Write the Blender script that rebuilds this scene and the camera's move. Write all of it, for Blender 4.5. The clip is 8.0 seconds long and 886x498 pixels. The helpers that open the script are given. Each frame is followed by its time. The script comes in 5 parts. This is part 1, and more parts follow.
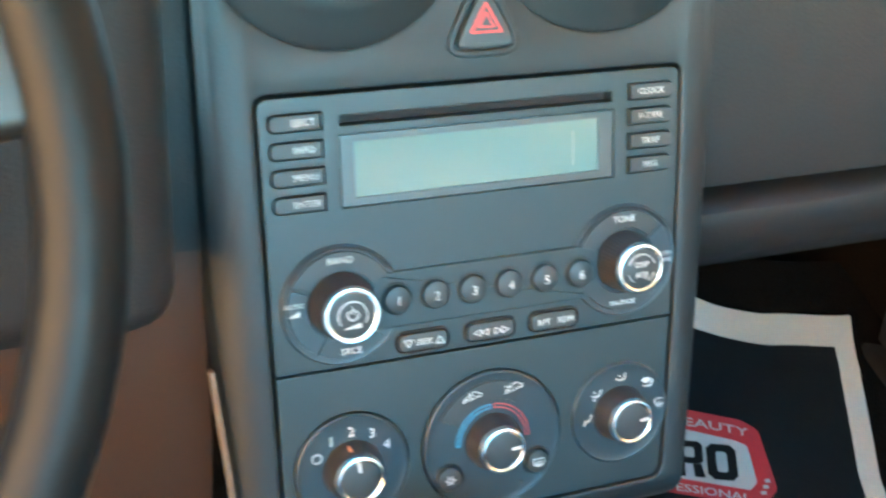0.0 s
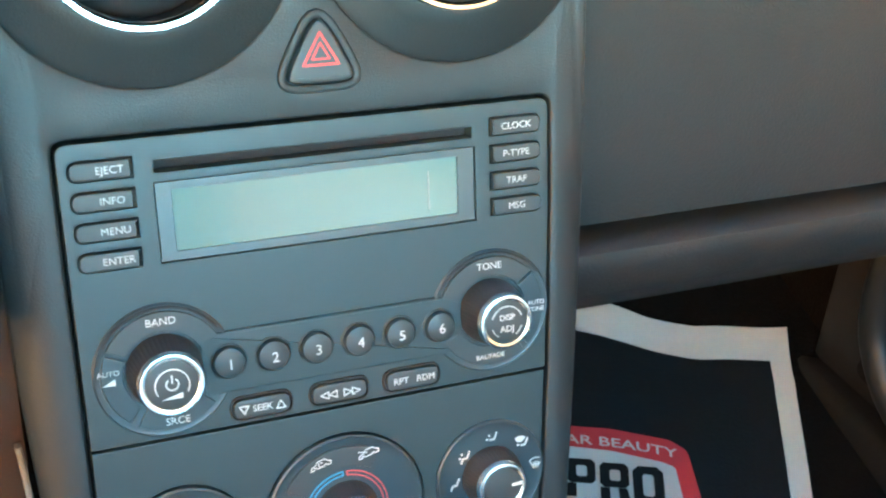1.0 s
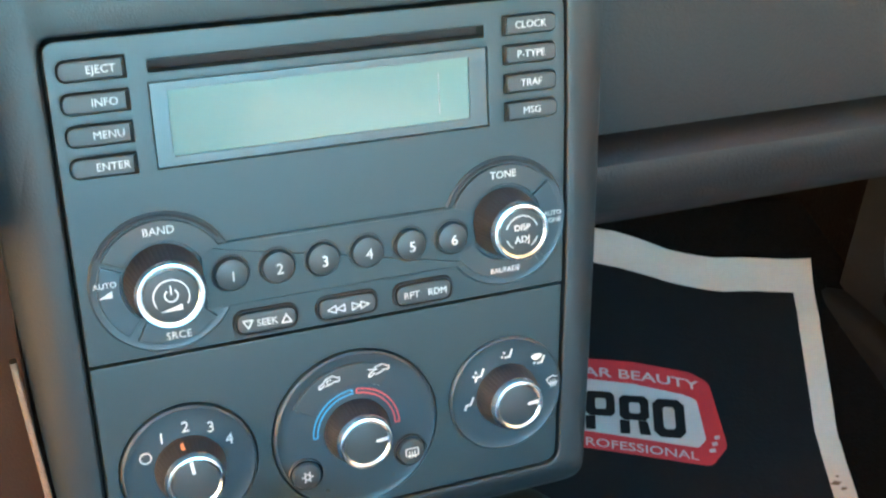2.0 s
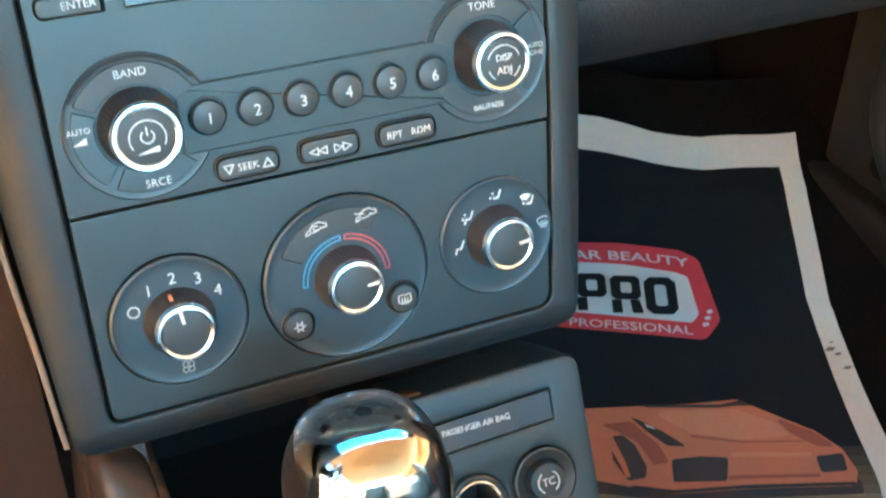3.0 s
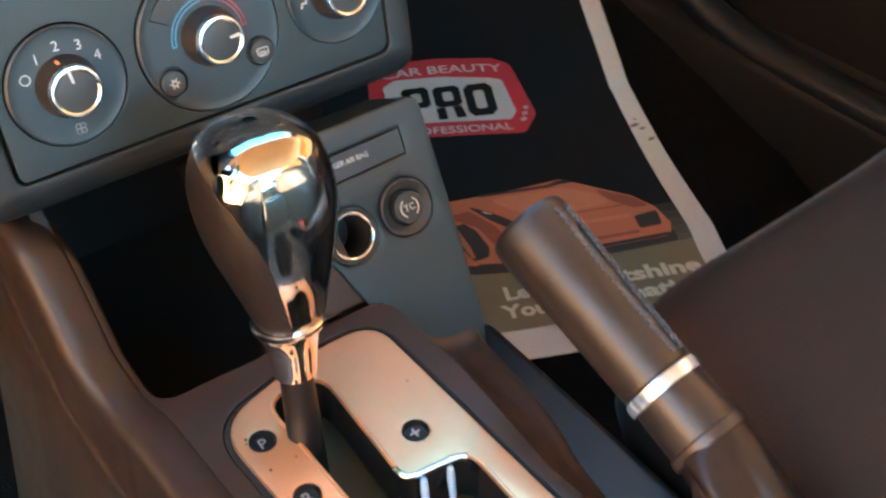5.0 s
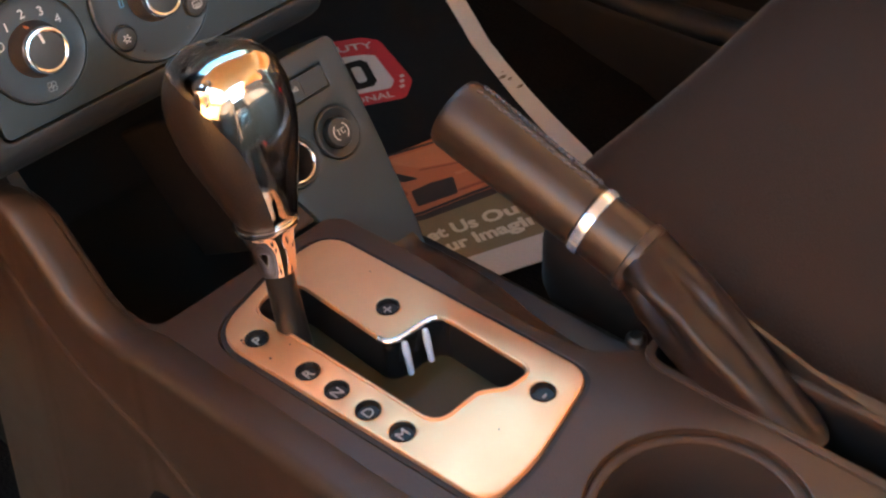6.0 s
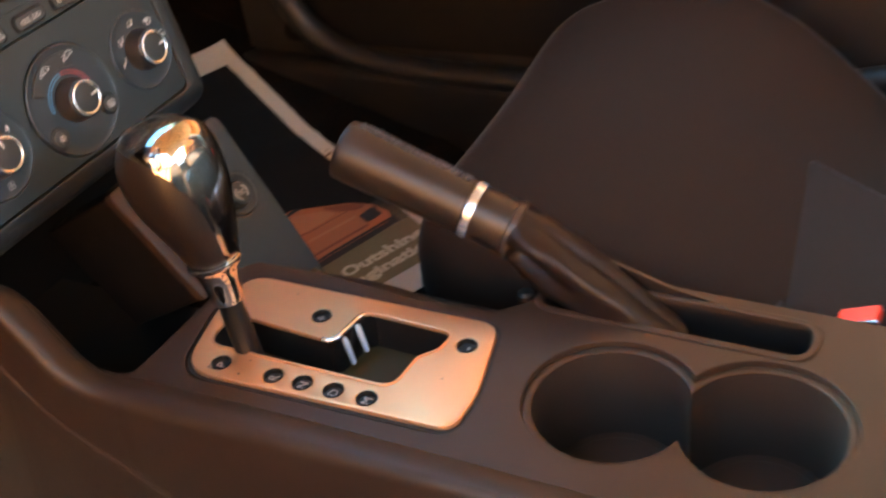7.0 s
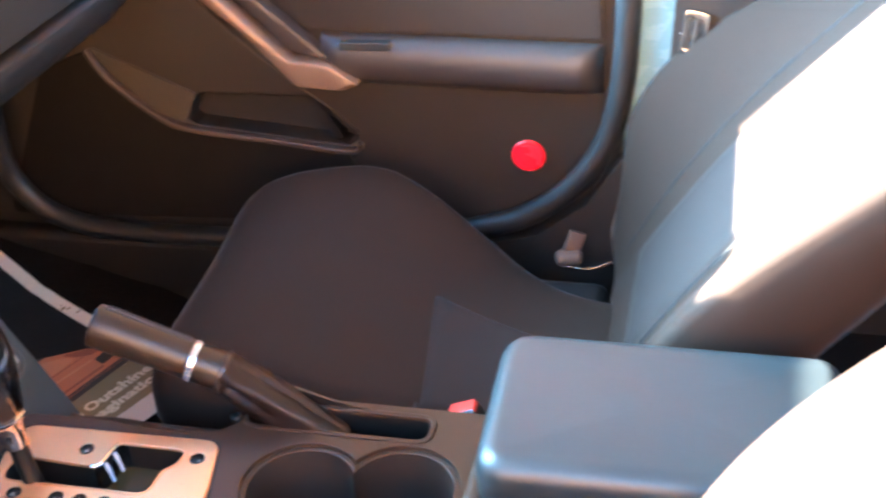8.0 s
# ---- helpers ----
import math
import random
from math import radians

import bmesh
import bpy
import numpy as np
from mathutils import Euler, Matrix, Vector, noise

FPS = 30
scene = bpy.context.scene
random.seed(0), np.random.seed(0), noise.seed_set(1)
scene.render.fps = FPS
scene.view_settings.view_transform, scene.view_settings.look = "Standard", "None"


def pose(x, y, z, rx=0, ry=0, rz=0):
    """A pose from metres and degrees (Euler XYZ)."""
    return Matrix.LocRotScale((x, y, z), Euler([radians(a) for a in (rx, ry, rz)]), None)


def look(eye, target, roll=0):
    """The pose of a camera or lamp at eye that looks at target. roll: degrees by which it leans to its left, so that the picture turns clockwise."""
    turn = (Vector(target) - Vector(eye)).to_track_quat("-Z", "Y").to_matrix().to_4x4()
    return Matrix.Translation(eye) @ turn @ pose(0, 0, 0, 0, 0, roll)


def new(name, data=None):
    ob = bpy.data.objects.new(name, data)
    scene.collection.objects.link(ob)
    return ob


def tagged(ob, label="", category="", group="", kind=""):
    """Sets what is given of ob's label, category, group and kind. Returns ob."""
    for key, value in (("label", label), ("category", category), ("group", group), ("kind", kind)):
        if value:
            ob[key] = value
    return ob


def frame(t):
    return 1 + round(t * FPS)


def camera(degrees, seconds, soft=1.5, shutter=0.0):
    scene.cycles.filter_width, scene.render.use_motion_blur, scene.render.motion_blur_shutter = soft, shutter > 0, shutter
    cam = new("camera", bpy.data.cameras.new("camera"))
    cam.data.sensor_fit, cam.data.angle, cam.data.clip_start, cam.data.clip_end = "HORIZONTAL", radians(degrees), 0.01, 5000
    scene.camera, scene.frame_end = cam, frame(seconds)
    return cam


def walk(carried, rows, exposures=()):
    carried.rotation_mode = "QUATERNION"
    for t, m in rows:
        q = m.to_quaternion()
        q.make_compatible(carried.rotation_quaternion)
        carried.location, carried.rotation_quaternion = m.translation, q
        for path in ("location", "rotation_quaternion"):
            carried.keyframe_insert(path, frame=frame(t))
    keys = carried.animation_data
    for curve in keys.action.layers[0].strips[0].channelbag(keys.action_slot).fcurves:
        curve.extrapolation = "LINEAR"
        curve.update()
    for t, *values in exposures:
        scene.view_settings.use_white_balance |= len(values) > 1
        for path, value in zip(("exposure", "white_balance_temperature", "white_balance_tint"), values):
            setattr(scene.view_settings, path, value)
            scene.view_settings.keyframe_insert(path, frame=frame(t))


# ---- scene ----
cam = camera(41.0, 8.0, soft=2.2, shutter=0.35)
PATH = [
    (0, (-0.22, -0.492, 0.827), (0.455, 1.119, -0.147), 4.0),
    (0.3, (-0.177, -0.476, 0.822), (0.309, 0.633, 0.119), 3.5),
    (0.5, (-0.162, -0.465, 0.822), (0.536, 1.123, -0.175), 3.8),
    (0.7, (-0.147, -0.459, 0.831), (0.35, 0.657, 0.147), 4.0),
    (1, (-0.139, -0.451, 0.83), (0.57, 1.131, -0.167), 4.3),
    (1.2, (-0.13, -0.451, 0.828), (0.54, 1.143, -0.176), 4.2),
    (2.3, (-0.13, -0.439, 0.792), (0.543, 1.093, -0.303), 2.8),
    (2.5, (-0.129, -0.443, 0.786), (0.543, 1.081, -0.322), 2.0),
    (2.8, (-0.134, -0.451, 0.768), (0.335, 0.597, -0.032), 1.0),
    (3, (-0.135, -0.455, 0.76), (0.536, 1.028, -0.403), 0.8),
    (3.3, (-0.137, -0.455, 0.745), (0.332, 0.566, -0.09), 0.4),
    (3.5, (-0.138, -0.454, 0.741), (0.528, 0.995, -0.466), 0.6),
    (3.7, (-0.137, -0.456, 0.74), (0.331, 0.551, -0.113), 0.6),
    (4, (-0.141, -0.461, 0.735), (0.531, 0.967, -0.495), 0.2),
    (4.3, (-0.145, -0.481, 0.731), (0.317, 0.505, -0.149), -1.0),
    (4.5, (-0.164, -0.497, 0.736), (0.547, 0.876, -0.532), -0.6),
    (4.7, (-0.181, -0.521, 0.739), (0.609, 0.792, -0.547), -0.0),
    (5.8, (-0.306, -0.599, 0.747), (0.737, 0.536, -0.527), -4.5),
    (6, (-0.327, -0.611, 0.739), (0.759, 0.511, -0.511), -5.0),
    (6.3, (-0.362, -0.619, 0.734), (0.436, 0.132, -0.137), -8.7),
    (6.5, (-0.39, -0.63, 0.733), (0.838, 0.413, -0.452), -8.2),
    (6.7, (-0.431, -0.628, 0.748), (0.466, 0.061, -0.076), -10.2),
    (7, (-0.507, -0.651, 0.782), (0.885, 0.236, -0.346), -9.0),
    (7.3, (-0.613, -0.687, 0.845), (0.462, -0.173, 0.11), -8.8),
    (7.5, (-0.65, -0.724, 0.912), (0.922, -0.037, -0.116), -7.7),
    (7.7, (-0.704, -0.751, 0.97), (0.426, -0.34, 0.253), -4.6),
    (8, (-0.748, -0.795, 1.017), (0.896, -0.336, -0.027), -4.7),
]
walk(cam, [(t, look(eye, target, roll)) for t, eye, target, roll in PATH], exposures=[(0, 6.3, 5500, -26), (1.2, 6.3, 5500, -26), (3.5, 6.25, 5600, -27), (4.7, 6.0, 6200, -20), (5.8, 5.45, 8600, 3), (7, 5.25, 8800, 4), (7.5, 5.6, 7000, 4), (8, 5.9, 6350, 4)])

# ---- world, sun, exposure ----
SUN_FROM = Vector((0.12, 0.91, 0.395)).normalized()
world = bpy.data.worlds.new("sky")
scene.world = world
world.use_nodes = True
wn = world.node_tree
sky = wn.nodes.new("ShaderNodeTexSky")
sky.sky_type, sky.sun_disc = "NISHITA", False
sky.sun_elevation = math.asin(SUN_FROM.z)
sky.sun_rotation = math.atan2(SUN_FROM.x, SUN_FROM.y)
sky.ozone_density, sky.dust_density = 2.5, 0.3
wn.links.new(sky.outputs["Color"], wn.nodes["Background"].inputs["Color"])
wn.nodes["Background"].inputs["Strength"].default_value = 0.11
sun = new("sun", bpy.data.lights.new("sun", "SUN"))
sun.data.energy, sun.data.angle, sun.data.color = 5.0, radians(0.53), (1.0, 0.93, 0.84)
sun.matrix_world = look(SUN_FROM * 5, (0, 0, 0))
# Blue area lamp added inside the windscreen, standing in for sky light on the backrests.
pane_light = new("windscreen_fill", bpy.data.lights.new("windscreen_fill", "AREA"))
pane_light.data.shape, pane_light.data.size, pane_light.data.size_y = "RECTANGLE", 1.15, 0.16
pane_light.data.energy, pane_light.data.color, pane_light.data.spread = 2.9, (0.36, 0.66, 1.0), radians(66)
pane_light.matrix_world = look((0, 0.28, 0.93), (0, -0.90, 0.60))

# ---- materials ----


def material(name, color, rough=0.5, metal=0.0, grain=0.0, size=0.002, vary=0.15, patch=0.03, coat=0.0, spec=0.5, sheen=0.0, weave=False):
    """A surface with fine relief of the given size in metres and a slow change of tone."""
    m = bpy.data.materials.new(name)
    m.use_nodes = True
    t, n = m.node_tree, m.node_tree.nodes
    b = n["Principled BSDF"]
    b.inputs["Roughness"].default_value, b.inputs["Metallic"].default_value = rough, metal
    b.inputs["Coat Weight"].default_value = coat
    b.inputs["Coat Roughness"].default_value = 0.08
    b.inputs["Specular IOR Level"].default_value = spec
    b.inputs["Sheen Weight"].default_value, b.inputs["Sheen Roughness"].default_value = sheen, 0.16
    co = n.new("ShaderNodeTexCoord")
    slow, fine = n.new("ShaderNodeTexNoise"), n.new("ShaderNodeTexNoise")
    slow.inputs["Scale"].default_value, slow.inputs["Detail"].default_value = 1 / patch, 5
    fine.inputs["Scale"].default_value, fine.inputs["Detail"].default_value = 1 / size, 2
    t.links.new(co.outputs["Object"], slow.inputs["Vector"])
    t.links.new(co.outputs["Object"], fine.inputs["Vector"])
    mix = n.new("ShaderNodeMix")
    mix.data_type, mix.blend_type = "RGBA", "MIX"
    lo, hi = [c * (1 - vary) for c in color], [min(1, c * (1 + vary)) for c in color]
    mix.inputs[6].default_value, mix.inputs[7].default_value = (*lo, 1), (*hi, 1)
    both = n.new("ShaderNodeMath")
    both.operation = "MULTIPLY_ADD"
    both.inputs[1].default_value = 0.5
    half = n.new("ShaderNodeMath")
    half.operation = "MULTIPLY"
    half.inputs[1].default_value = 0.5
    t.links.new(fine.outputs["Fac"], half.inputs[0])
    t.links.new(slow.outputs["Fac"], both.inputs[0])
    t.links.new(half.outputs[0], both.inputs[2])
    t.links.new(both.outputs[0], mix.inputs[0])
    t.links.new(mix.outputs[2], b.inputs["Base Color"])
    rg = n.new("ShaderNodeMapRange")
    rg.inputs["To Min"].default_value, rg.inputs["To Max"].default_value = max(0.02, rough - 0.08 * (rough > 0.1)), min(1, rough + 0.1 * (rough > 0.1) + 0.02)
    t.links.new(slow.outputs["Fac"], rg.inputs["Value"])
    t.links.new(rg.outputs["Result"], b.inputs["Roughness"])
    if grain:
        bump = n.new("ShaderNodeBump")
        bump.inputs["Strength"].default_value, bump.inputs["Distance"].default_value = grain, size * 0.5
        source = fine.outputs["Fac"]
        if weave:
            wx, wy = n.new("ShaderNodeTexWave"), n.new("ShaderNodeTexWave")
            wx.bands_direction, wy.bands_direction = "X", "Y"
            add = n.new("ShaderNodeMath")
            for w in (wx, wy):
                w.inputs["Scale"].default_value, w.inputs["Distortion"].default_value = 0.32 / size, 1.5
                t.links.new(co.outputs["Object"], w.inputs["Vector"])
            t.links.new(wx.outputs["Fac"], add.inputs[0])
            t.links.new(wy.outputs["Fac"], add.inputs[1])
            source = add.outputs[0]
        t.links.new(source, bump.inputs["Height"])
        t.links.new(bump.outputs["Normal"], b.inputs["Normal"])
    return m


PANEL = material("panel_plastic", (0.0135, 0.0245, 0.0300), 0.42, grain=0.10, size=0.0006, vary=0.12, spec=0.4)
BEZEL = material("bezel_plastic", (0.0078, 0.0120, 0.0148), 0.46, grain=0.35, size=0.0009, vary=0.15, spec=0.4)
DASH = material("dash_plastic", (0.0105, 0.0110, 0.012), 0.55, grain=0.5, size=0.0016, vary=0.2, spec=0.3)
CONSOLE = material("console_plastic", (0.0335, 0.0195, 0.0130), 0.36, grain=0.5, size=0.0009, vary=0.22, patch=0.02, spec=0.28)
BLACK = material("black_plastic", (0.0065, 0.0062, 0.0062), 0.4, grain=0.1, size=0.001, spec=0.35)
OLIVE = material("olive_brush", (0.030, 0.025, 0.0075), 0.6, grain=0.5, size=0.001, vary=0.75, patch=0.012)
GAP = material("shadow_gap", (0.006, 0.006, 0.007), 0.8)
BUTTON = material("button_rubber", (0.0150, 0.0215, 0.0250), 0.48, grain=0.15, size=0.0006)
DIAL = material("dial_plastic", (0.0115, 0.023, 0.032), 0.40, grain=0.12, size=0.0006, vary=0.12)
KNOB = material("knob_rubber", (0.018, 0.017, 0.017), 0.5, grain=0.3, size=0.0008)
CHROME = material("chrome", (0.86, 0.87, 0.88), 0.06, metal=1.0, vary=0.03)
RIMCHROME = material("rim_chrome", (0.74, 0.86, 1.0), 0.21, metal=1.0, vary=0.03)
SATIN = material("satin_chrome", (0.62, 0.63, 0.64), 0.22, metal=1.0, vary=0.05)
# Pale blue of the highlights modelled on the gate guide.
GUIDEGLINT = material("guide_glint", (0.36, 0.47, 0.60), 0.30, metal=0.35, vary=0.05)
EDGEGLINT = material("edge_glint", (0.115, 0.082, 0.055), 0.7, grain=0.9, size=0.0016, vary=0.6, patch=0.004)
BAND = material("band_metal", (0.58, 0.72, 0.90), 0.22, metal=0.85, vary=0.04)
PRINT = material("white_print", (0.42, 0.44, 0.44), 0.55, vary=0.08)
BADGEPRINT = material("badge_print", (0.36, 0.31, 0.28), 0.55, vary=0.1)
GREYPRINT = material("grey_print", (0.22, 0.25, 0.27), 0.55, vary=0.08)
ORANGEPRINT = material("orange_print", (0.75, 0.30, 0.14), 0.5, vary=0.05)
BLUEPRINT = material("blue_print", (0.05, 0.22, 0.38), 0.5, vary=0.08)
REDPRINT = material("red_print", (0.36, 0.045, 0.05), 0.5, vary=0.08)
HAZARD = material("hazard_red", (0.55, 0.03, 0.03), 0.45, vary=0.08)
LCD = material("display_film", (0.100, 0.165, 0.168), 0.07, vary=0.01, patch=0.06)
LCDFRAME = material("display_frame", (0.030, 0.045, 0.052), 0.35, vary=0.05)
PLATE = material("silver_paint", (0.80, 0.405, 0.210), 0.33, metal=0.75, grain=0.05, size=0.0008, vary=0.06)
LEATHER = material("black_leather", (0.0135, 0.0092, 0.0074), 0.36, grain=0.35, size=0.0014, vary=0.2)
BOOT = material("boot_leather", (0.027, 0.0170, 0.0138), 0.34, grain=0.25, size=0.0012, vary=0.2)
PADDING = material("padding_vinyl", (0.0150, 0.0190, 0.0205), 0.38, grain=0.4, size=0.0014, vary=0.15)
GLOSSBLACK = material("gloss_black", (0.010, 0.010, 0.011), 0.14, vary=0.1, coat=0.5)
WELL = material("well_plastic", (0.022, 0.016, 0.013), 0.45, grain=0.3, size=0.0012)
WHEELRIM = material("wheel_leather", (0.007, 0.0075, 0.008), 0.36, grain=0.2, size=0.0012, vary=0.2, spec=0.10)
STITCH = material("stitch_thread", (0.040, 0.037, 0.037), 0.7)
FABRIC = material("seat_fabric", (0.0250, 0.0152, 0.0113), 0.85, grain=0.5, size=0.0014, vary=0.25, spec=0.08, sheen=0.14)
INSERT = material("seat_insert_fabric", (0.0270, 0.0200, 0.0178), 0.85, grain=0.6, size=0.0018, vary=0.25, spec=0.08, sheen=0.10)
CARPET = material("carpet", (0.0075, 0.0060, 0.0052), 1.0, grain=1.0, size=0.004, vary=0.5, patch=0.05, spec=0.05)
DOORSOFT = material("door_plastic", (0.0125, 0.0094, 0.0080), 0.5, grain=0.45, size=0.0014, vary=0.15)
DOORTRIM = material("door_trim_metallic", (0.20, 0.14, 0.105), 0.38, metal=0.4, vary=0.08)
# Near-black tone carries the shade of the lower door and the bin side.
SHADEDPLASTIC = material("shaded_plastic", (0.0045, 0.0036, 0.0031), 0.6, grain=0.5, size=0.0014, vary=0.2, spec=0.2)
GREYVINYL = material("grey_vinyl", (0.026, 0.0225, 0.0222), 0.42, grain=0.35, size=0.0014, vary=0.15)
LIPTRIM = material("lip_plastic", (0.045, 0.032, 0.026), 0.45, grain=0.3, size=0.0014, vary=0.1)
ANCHOR = material("anchor_plastic", (0.105, 0.066, 0.052), 0.5, grain=0.2, size=0.0014, vary=0.1)
CLOTHTRIM = material("door_cloth", (0.042, 0.035, 0.025), 0.9, grain=0.5, size=0.002, vary=0.2, weave=True)
SILL = material("sill_plastic", (0.0165, 0.0130, 0.0105), 0.55, grain=0.4, size=0.0014, vary=0.2, spec=0.25)
SEAL = material("door_seal_rubber", (0.009, 0.0095, 0.0105), 0.45, grain=0.2, size=0.002)
PAINT = material("body_paint", (0.16, 0.30, 0.34), 0.25, coat=0.8, vary=0.04)
REFLECTOR = material("red_reflector", (0.95, 0.015, 0.04), 0.25, vary=0.05, coat=0.5)
BUCKLERED = material("buckle_red", (0.85, 0.05, 0.035), 0.4, vary=0.05)
PAPER = material("white_paper", (0.66, 0.60, 0.52), 0.85, grain=0.2, size=0.004, vary=0.10)
INKBLACK = material("black_ink", (0.0085, 0.0088, 0.0098), 0.7, grain=0.2, size=0.004, vary=0.3, spec=0.25)
INKTAN = material("tan_ink", (0.24, 0.19, 0.105), 0.8, grain=0.15, size=0.004, vary=0.15)
INKRED = material("red_ink", (0.48, 0.035, 0.045), 0.6, vary=0.12)
INKORANGE = material("orange_ink", (0.52, 0.17, 0.08), 0.6, vary=0.15)
INKPEACH = material("peach_ink", (0.57, 0.225, 0.115), 0.6, vary=0.2)
INKRUST = material("rust_ink", (0.30, 0.085, 0.045), 0.6, vary=0.2)
INKDARK = material("dark_ink", (0.05, 0.035, 0.03), 0.6, vary=0.2)
INKSCUFF = material("scuff_ink", (0.20, 0.14, 0.09), 0.8, vary=0.3)
DUSK = [material("dusk_ink_%d" % k, tuple(a + (b - a) * (k + 0.6) / 5.4 for a, b in zip((0.17, 0.13, 0.075), (0.018, 0.017, 0.016))), 0.8, grain=0.15, size=0.004, vary=0.15) for k in range(5)]
INKGREY = material("grey_ink", (0.55, 0.55, 0.53), 0.6, vary=0.1)
INKCREAM = material("cream_ink", (0.70, 0.62, 0.45), 0.7, vary=0.1)
HEADLINER = material("headliner_cloth", (0.60, 0.370, 0.190), 0.95, grain=0.4, size=0.003, vary=0.1)
CONCRETE = material("warm_ground", (0.30, 0.155, 0.062), 0.9, grain=0.8, size=0.02, vary=0.3, patch=0.6)
BRICK = material("terracotta", (0.42, 0.20, 0.08), 0.9, grain=0.6, size=0.03, vary=0.3, patch=0.5)

GLASS = bpy.data.materials.new("tinted_glass")
GLASS.use_nodes = True
gt = GLASS.node_tree
clear, gloss, blend = gt.nodes.new("ShaderNodeBsdfTransparent"), gt.nodes.new("ShaderNodeBsdfGlossy"), gt.nodes.new("ShaderNodeMixShader")
clear.inputs["Color"].default_value = (0.55, 0.86, 0.95, 1)
gloss.inputs["Roughness"].default_value = 0.02
blend.inputs[0].default_value = 0.05
gt.links.new(clear.outputs[0], blend.inputs[1])
gt.links.new(gloss.outputs[0], blend.inputs[2])
gt.links.new(blend.outputs[0], gt.nodes["Material Output"].inputs["Surface"])

# ---- builders ----


def shade(me, angle=38):
    me.polygons.foreach_set("use_smooth", [True] * len(me.polygons))
    me.set_sharp_from_angle(angle=radians(angle))


def part(name, bm, mat, parent=None, label="", m=None, angle=38):
    """Links a bmesh as one mesh object under a thing or under a part."""
    if m is not None:
        bm.transform(m)
    bmesh.ops.recalc_face_normals(bm, faces=bm.faces[:])
    me = bpy.data.meshes.new(name)
    bm.to_mesh(me)
    bm.free()
    me.materials.append(mat)
    shade(me, angle)
    ob = new(name, me)
    if angle < 45 and len(me.polygons) > 5:
        even = ob.modifiers.new("even_normals", "WEIGHTED_NORMAL")
        even.keep_sharp = True
    if parent is not None:
        ob.parent = parent
    return tagged(ob, label)


def thing(name, label, category, m=None, group="", kind=""):
    ob = new(name)
    ob.empty_display_size = 0.02
    if m is not None:
        ob.matrix_world = m
    return tagged(ob, label, category, group, kind)


def at(x, y, z=0.0, rz=0.0):
    return pose(x, y, z, 0, 0, rz)


def circle(r, n=40, cx=0.0, cy=0.0, a0=0.0):
    return [(cx + r * math.cos(a0 + 2 * math.pi * k / n), cy + r * math.sin(a0 + 2 * math.pi * k / n)) for k in range(n)]


def rounded(pts, radii, n=6):
    """A polygon with its corners rounded; radii: one number or one for each corner."""
    out, c = [], len(pts)
    for k in range(c):
        r = radii if isinstance(radii, (int, float)) else radii[k]
        p, a, b = Vector(pts[k]), Vector(pts[k - 1]), Vector(pts[(k + 1) % c])
        u, v = (a - p), (b - p)
        if r <= 0:
            out.append(tuple(p))
            continue
        d = min(r / math.tan(u.angle(v) / 2), 0.49 * u.length, 0.49 * v.length)
        s, e = p + u.normalized() * d, p + v.normalized() * d
        for i in range(n + 1):
            q = i / n
            out.append(tuple((1 - q) ** 2 * s + 2 * q * (1 - q) * p + q * q * e))
    return out


def rrect(x0, y0, x1, y1, r, n=5):
    return rounded([(x0, y0), (x1, y0), (x1, y1), (x0, y1)], r, n)


def sector(r0, r1, a0, a1, cx=0.0, cy=0.0, n=20):
    """A piece of a ring between two angles, in degrees."""
    ang = [radians(a0 + (a1 - a0) * k / n) for k in range(n + 1)]
    return [(cx + r1 * math.cos(a), cy + r1 * math.sin(a)) for a in ang] + [(cx + r0 * math.cos(a), cy + r0 * math.sin(a)) for a in reversed(ang)]


def dense(pts, step):
    """The same outline with points no further apart than step."""
    out = []
    for (ax, ay), (bx, by) in zip(pts, [*pts[1:], pts[0]]):
        n = max(1, math.ceil(math.hypot(bx - ax, by - ay) / step))
        out += [(ax + (bx - ax) * k / n, ay + (by - ay) * k / n) for k in range(n)]
    return out


def area(pts):
    return sum(pts[k - 1][0] * pts[k][1] - pts[k][0] * pts[k - 1][1] for k in range(len(pts))) / 2


def inset(pts, d):
    """A polygon moved inwards by d."""
    s, out, c = (1 if area(pts) > 0 else -1), [], len(pts)
    for k in range(c):
        p, a, b = Vector(pts[k]), Vector(pts[k - 1]), Vector(pts[(k + 1) % c])
        e, g = (p - a), (b - p)
        if e.length < 1e-9 or g.length < 1e-9:
            out.append(tuple(p))
            continue
        e.normalize(), g.normalize()
        n1, n2 = Vector((-e.y, e.x)) * s, Vector((-g.y, g.x)) * s
        h = n1 + n2
        h = h / max(h.length_squared, 0.5) * 2
        out.append(tuple(p + h * d))
    return out


def rings(bm, loops, cap0=True, cap1=True, closed=True):
    """Joins loops of points, each of the same count, by quads."""
    vs = [[bm.verts.new(p) for p in lp] for lp in loops]
    for a, b in zip(vs, vs[1:]):
        c = len(a)
        for k in range(c if closed else c - 1):
            bm.faces.new((a[k], a[(k + 1) % c], b[(k + 1) % c], b[k]))
    for cap, lp in ((cap0, vs[0]), (cap1, vs[-1])):
        if cap:
            bm.faces.new(lp)
    return bm


def prism(pts, z0, z1, bevel=0.0, bm=None):
    bm = bm or bmesh.new()
    lev = [(pts, z0), (pts, z1 - bevel)]
    if bevel:
        lev += [(inset(pts, bevel * 0.3), z1 - bevel * 0.3), (inset(pts, bevel), z1)]
    return rings(bm, [[(x, y, z) for x, y in q] for q, z in lev])


